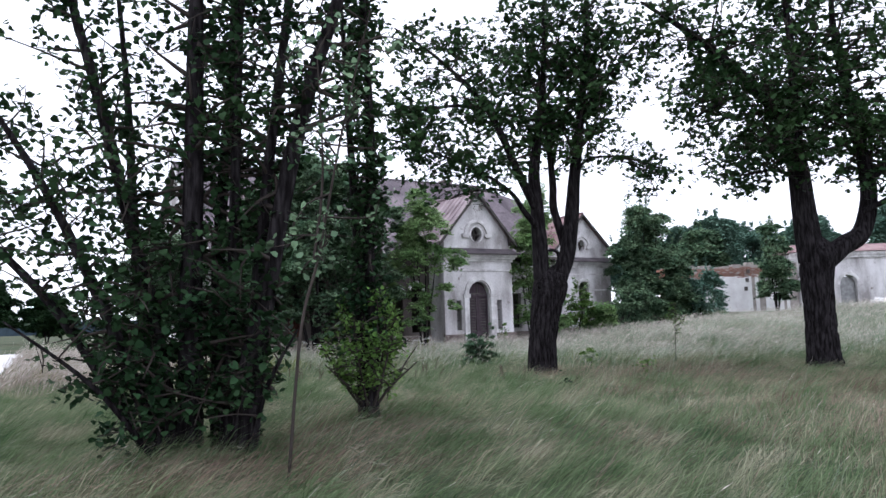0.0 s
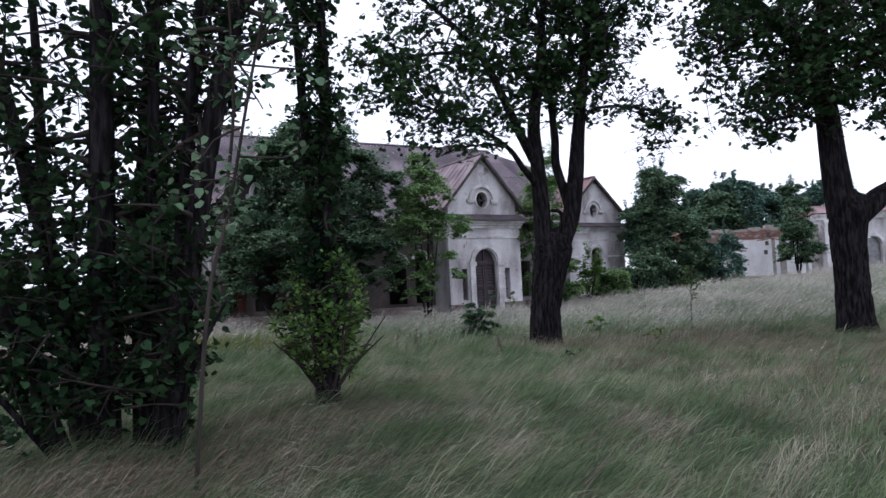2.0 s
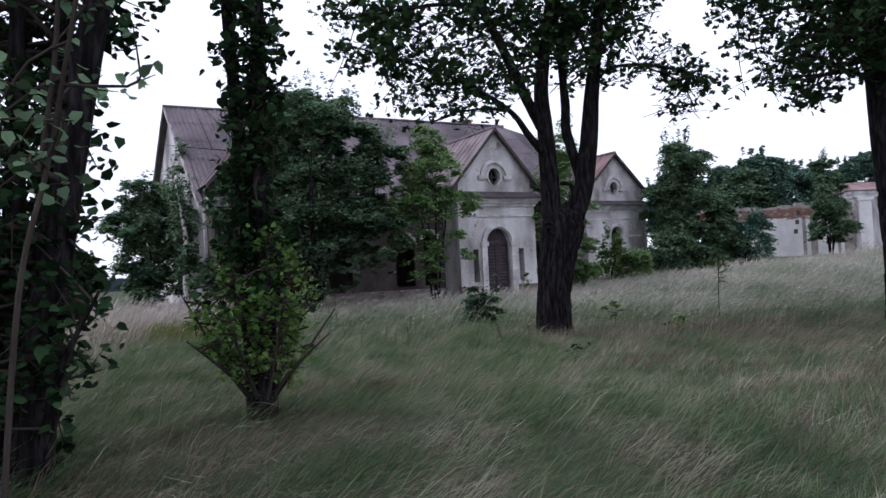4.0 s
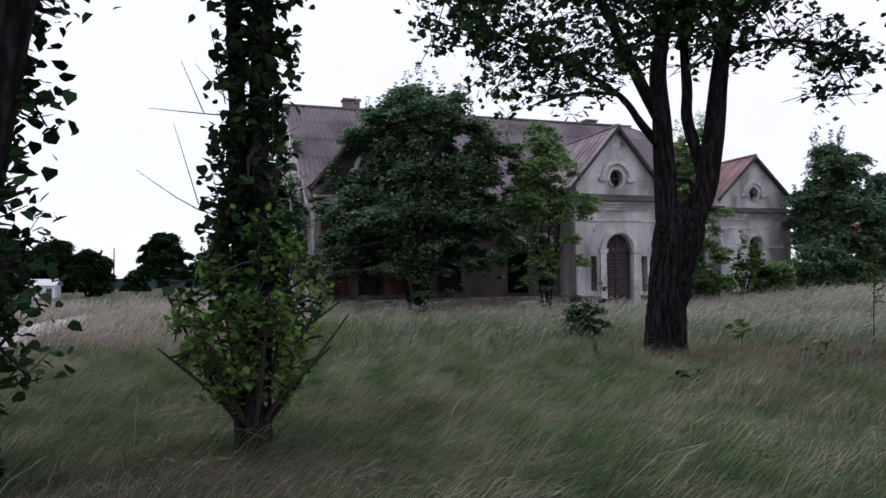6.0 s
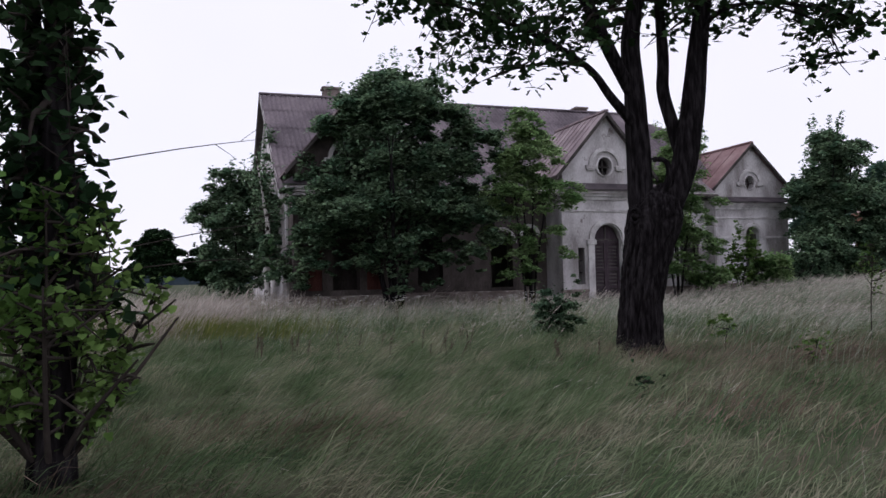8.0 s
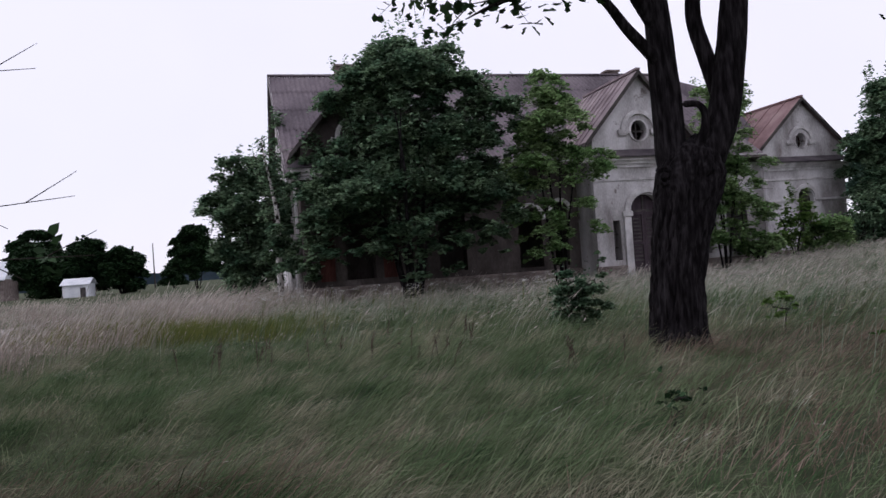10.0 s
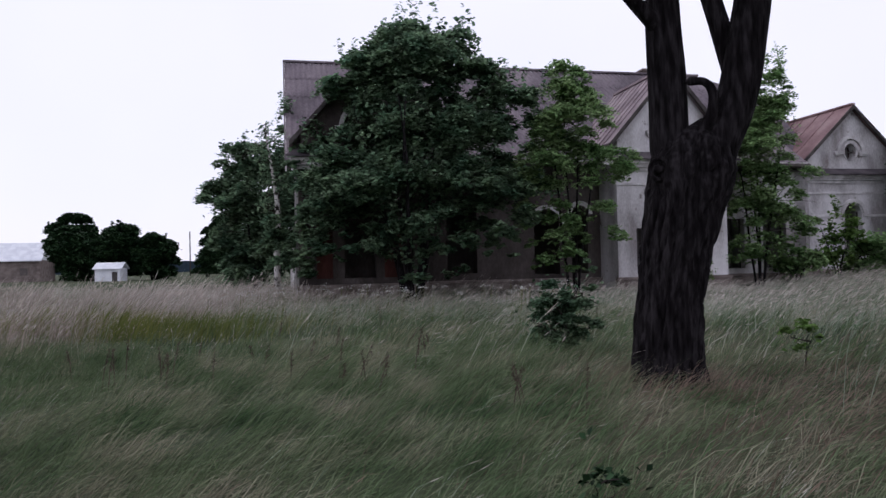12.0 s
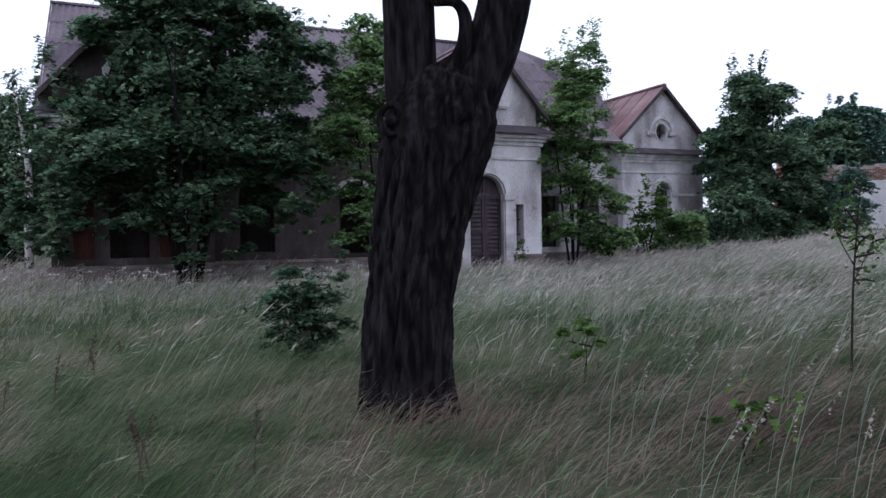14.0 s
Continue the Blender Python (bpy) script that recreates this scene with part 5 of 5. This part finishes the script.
# ---- grass ----
def blades(n, area, h, w, lean, rng, keep=None, tip=0.0, tuft=24):
    """Bent, tapering blades in tufts over a patch (x0, x1, y0, y1); lean: how far they curl, which way the wind lays them, and how far they tilt at the root."""
    x0, x1, y0, y1 = area
    m = n // tuft
    cx, cy = rng.uniform(x0, x1, m), rng.uniform(y0, y1, m)
    who = np.repeat(np.arange(m), tuft)
    n = len(who)
    wide = 0.16 + 0.10 * (y0 > 20)
    x, y = cx[who] + rng.normal(0, wide, n), cy[who] + rng.normal(0, wide, n)
    t_high, t_turn, t_bend = rng.uniform(0.35, 1.45, m)[who], rng.normal(0, 0.35, m)[who], rng.uniform(0.75, 1.3, m)[who]
    if keep is not None:
        ok = keep(x, y, rng)
        x, y, t_high, t_turn, t_bend = x[ok], y[ok], t_high[ok], t_turn[ok], t_bend[ok]
    n = len(x)
    patch = 0.5 + 0.5 * np.sin(x * 0.9 + 1.7 * np.sin(y * 0.5)) * np.cos(y * 0.7 + np.sin(x * 0.6))
    hh = h * rng.uniform(0.55, 1.15, n) * (0.7 + 0.5 * patch) * t_high
    turn = lean[1] + 0.5 * np.sin(x * 0.45 + 0.8 * np.sin(y * 0.35)) + t_turn + rng.normal(0, 0.3, n)
    bend = np.minimum(lean[0] * rng.uniform(0.6, 1.35, n) * t_bend, 2.0)
    d = np.stack([np.cos(turn), np.sin(turn), np.zeros(n)], -1)
    side = rng.uniform(0, np.pi, n)
    s = np.stack([np.cos(side), np.sin(side), 0.5 * np.sin(3 * side)], -1) * (w * rng.uniform(0.6, 1.4, n))[:, None] * 0.5
    b = np.stack([x, y, height(x, y) - 0.02], -1)
    up = np.array([0, 0, 1.0])
    root = lean[2] * rng.uniform(0.4, 1.3, n)

    # a circular arc that starts tilted by root and ends turned further by the bend
    def along(f):
        q = np.maximum(bend, 0.05)
        return b + up * (hh * (np.sin(root + q * f) - np.sin(root)) / q)[:, None] + d * (hh * (np.cos(root) - np.cos(root + q * f)) / q)[:, None]
    mid, end = along(0.6), along(1.0)
    V = np.stack([b - s, b + s, mid - 0.75 * s, mid + 0.75 * s, end], 1)
    T = np.array([[0, 1, 3], [0, 3, 2], [2, 3, 4]])
    F = (T[None] + (np.arange(n) * V.shape[1])[:, None, None]).reshape(-1, 3)
    if tip:
        e = end - mid
        q = np.stack([mid + 0.45 * e, mid + 0.75 * e + s * tip, end + 0.2 * e, mid + 0.75 * e - s * tip], 1)
        return (V.reshape(-1, 3), F), (q.reshape(-1, 3), (np.array([[0, 1, 2], [0, 2, 3]])[None] + (np.arange(n) * 4)[:, None, None]).reshape(-1, 3))
    return V.reshape(-1, 3), F


def off_road(x, y, rng):
    rx = np.interp(y, [4, 9, 14, 18, 22, 29.5, 38, 48, 62], [-3.5, -5.6, -7.8, -9.4, -10.9, -14.0, -17.6, -21.5, -27.0]) - 0.7
    return np.abs(x - rx) > np.where(y > 15, 1.35, 2.1)


# dry patches; those by the oak and thicket also paint in tree shade
def russet(x, y):
    return np.clip(0.5 * np.exp(-((x - 6.0) ** 2 / 9 + (y - 13.0) ** 2 / 30)) + 0.85 * np.exp(-((x - 6.3) ** 2 / 7 + (y - 23.4) ** 2 / 8)) + 0.5 * np.exp(-((x - 9) ** 2 / 6 + (y - 18.5) ** 2 / 12)) + 0.75 * np.exp(-((x + 1.4) ** 2 / 1.6 + (y - 14.2) ** 2 / 0.9)) + 0.6 * np.exp(-((x + 1.0) ** 2 / 2.5 + (y - 17.6) ** 2 / 1.2)) + 0.4 * np.exp(-((x - 1.2) ** 2 / 1.5 + (y - 13.0) ** 2 / 1.0)) + 0.9 * np.exp(-((x + 3.0) ** 2 / 3.5 + (y - 12.0) ** 2 / 1.6)) + 0.8 * np.exp(-((x - 3.4) ** 2 / 1.0 + (y - 24.2) ** 2 / 0.8)) + 0.7 * np.exp(-((x - 3.6) ** 2 / 0.6 + (y - 19.0) ** 2 / 0.7)), 0, 0.92)


def in_view(x, y):
    """The stretch of meadow before and beside the walk."""
    return (x > -1.8 - 0.62 * (y - 2)) & (x < -1.0 + 0.72 * (y - 2)) & off_road(x, y, None)


grass_parts = [
    ("meadow_grass", "short matted green grass of the meadow", M_GRASS, 430000, (-12, 16, 7, 27), 0.50, 0.006, (1.15, 0.1, 0.75), lambda x, y, r: in_view(x, y) & (r.random(len(x)) > russet(x, y))),
    ("meadow_grass", "green undergrowth of the far meadow", M_GRASS, 180000, (-26, 32, 27, 50), 0.50, 0.009, (1.1, 0.1, 0.4), lambda x, y, r: in_view(x, y)),
    ("dry_grass", "russet dry grass in matted patches, some coloured as tree shade", M_RUSSET_SHADE, 260000, (-8, 14, 8, 30), 0.46, 0.006, (1.15, 0.2, 0.7), lambda x, y, r: in_view(x, y) & (r.random(len(x)) < russet(x, y))),
]
for name, label, mat, n, area, h, w, lean, keep in grass_parts:
    V, F = blades(n, area, h, w, lean, rng, keep)
    tagged(part(name, big_mesh(name, V, F), mat), label, "grass", kind="stuff")
for n, area, h, w, lean, keep in (
        (1500, (-7, 12, 8, 25), 0.50, 0.005, (1.2, 0.1, 0.6), lambda x, y, r: in_view(x, y)),
        (30000, (-9, 15, 9, 27), 0.52, 0.003, (1.2, 0.1, 0.5), lambda x, y, r: in_view(x, y) & (r.random(len(x)) < 0.04 + 0.16 * smooth01(20, 27, y))),
        (45000, (-32, -7, 23, 44), 0.78, 0.008, (0.8, 0.0, 0.1), lambda x, y, r: off_road(x, y, r) & (x > -1.8 - 0.85 * (y - 2))),
        (240000, (-26, 32, 25, 50), 0.62, 0.007, (1.05, 0.0, 0.3), lambda x, y, r: in_view(x, y) & (r.random(len(x)) < 0.05 + 0.95 * smooth01(28, 39, y + 0.8 * np.clip(x - 3, 0, 8))))):
    (V, F), (SV, SF) = blades(n, area, h, w, lean, rng, keep, tip=1.3 if area[3] < 30 else 2.2, tuft=12)
    pink = area[1] < 0
    tall = tagged(part("tall_grass", big_mesh("tall_grass", V, F), M_PINK if pink else M_STRAW), "tall pinkish dry grass along the track" if pink else "tall pale grass bent by the wind", "grass", kind="stuff")
    tagged(part("seed_heads", big_mesh("seed_heads", SV, SF), M_SEED, tall), kind="stuff")


# yellow-green weeds before the pink grass, and white umbels among the tall grass
M_WEED = material("yellow_green_weeds", [(0.10, 0.13, 0.035), (0.19, 0.20, 0.06)], 0.8, 0.75, 0, 4, island=0.35, translucent=0.3)
M_UMBEL = material("white_umbel_flowers", [(0.62, 0.62, 0.58), (0.78, 0.78, 0.75)], 2.0, 0.8, 0, 8, island=0.2, translucent=0.2)
V, F = blades(26000, (-13, -3.8, 27.0, 31.5), 0.62, 0.012, (0.8, 0.0, 0.1), rng, lambda x, y, r: r.random(len(x)) < np.exp(-((x + 8.4) ** 2 / 9 + (y - 29.2) ** 2 / 1.6)))
tagged(part("weed_patch", big_mesh("weed_patch", V, F), M_WEED), "patch of yellow-green weeds at the pink grass's edge", "weeds", kind="stuff")
ux, uy = rng.uniform(-9, 2, 150), rng.uniform(32.5, 38.5, 150)
uc = np.stack([ux, uy, height(ux, uy) + rng.uniform(0.55, 0.85, 150)], -1)
V, F = leaves((uc[:, None] + rng.normal(0, 1, (150, 16, 3)) * np.array([0.06, 0.06, 0.015])).reshape(-1, 3), 0.03, rng, flat=2.0)
umbels = tagged(part("wildflowers", big_mesh("wildflowers", V, F), M_UMBEL), "white umbel flowers among the tall grass", "flowers", kind="stuff")
V, F = joined([tube([(c[0] - 0.05, c[1], ground_z(c[0], c[1]) - 0.02), tuple(c)], [0.004, 0.003], 4, steps=1) for c in uc])
part("flower_stems", big_mesh("flower_stems", V, F), M_WEED, umbels, kind="stuff")


# ---- stalks and single stems in the grass ----
def stalk(x, y, h, lean, rng):
    """A dry dock stalk with seed clusters."""
    gz = ground_z(x, y)
    root = thing("dry_stalk", "dry brown dock stalk standing in the grass", "plant", pose(x, y, gz), "dry stalks in the meadow")
    d = rng.normal(0, 0.1, 2) + lean
    V, F = tube([(0, 0, -0.03), (d[0] * 0.4, d[1] * 0.4, h * 0.55), (d[0], d[1], h)], [0.006, 0.005, 0.002], 5, steps=2)
    part("stem", big_mesh("stem", V, F), M_STALK, root)
    t = rng.uniform(0.5, 1.0, 60)[:, None]
    c = np.array([d[0], d[1], h]) * t * np.array([1, 1, 1]) + rng.normal(0, 0.013, (60, 3))
    V, F = leaves(c, 0.022, rng)
    part("seed_spike", big_mesh("seed_spike", V, F), M_STALK, root, kind="stuff")


M_STALK = material("rust_brown_stalk", [(0.07, 0.052, 0.042), (0.13, 0.10, 0.082)], 4, 0.9, 0, 20, island=0.4)
for x, y, spread, n in ((-2.6, 23.2, 0.5, 9), (-0.6, 23.4, 0.6, 10), (-1.8, 25.4, 1.2, 6), (2.2, 22.8, 0.5, 4), (0.2, 26.0, 0.8, 4), (-2.0, 30.5, 2.0, 5)):
    for _ in range(n):
        stalk(x + rng.normal(0, spread), y + rng.normal(0, spread * 0.6), rng.uniform(0.3, 0.55), np.array([0.05, 0.0]), rng)
# pale tall stems close to the walk
for k in range(46):
    x, y = rng.uniform(4.5, 8.5), rng.uniform(20.5, 24.5)
    gz, h = ground_z(x, y), rng.uniform(0.55, 0.95)
    root = thing("grass_stem", "tall pale grass stem with a seed head", "grass", pose(x, y, gz), "pale stems beside the walk")
    lx, ly = rng.uniform(0.1, 0.4), rng.normal(0, 0.1)
    V, F = tube([(0, 0, -0.03), (lx * 0.35, ly * 0.35, h * 0.6), (lx, ly, h)], [0.003, 0.0025, 0.0015], 4, steps=3)
    part("stem", big_mesh("stem", V, F), M_STRAW, root)
    t = rng.uniform(0.0, 1.0, 16)[:, None]
    V, F = leaves(np.array([lx, ly, h]) - t * np.array([lx * 0.25, ly * 0.25, 0.13]) + rng.normal(0, 0.006, (16, 3)), 0.018, rng)
    part("seed_head", big_mesh("seed_head", V, F), M_SEED, root, kind="stuff")
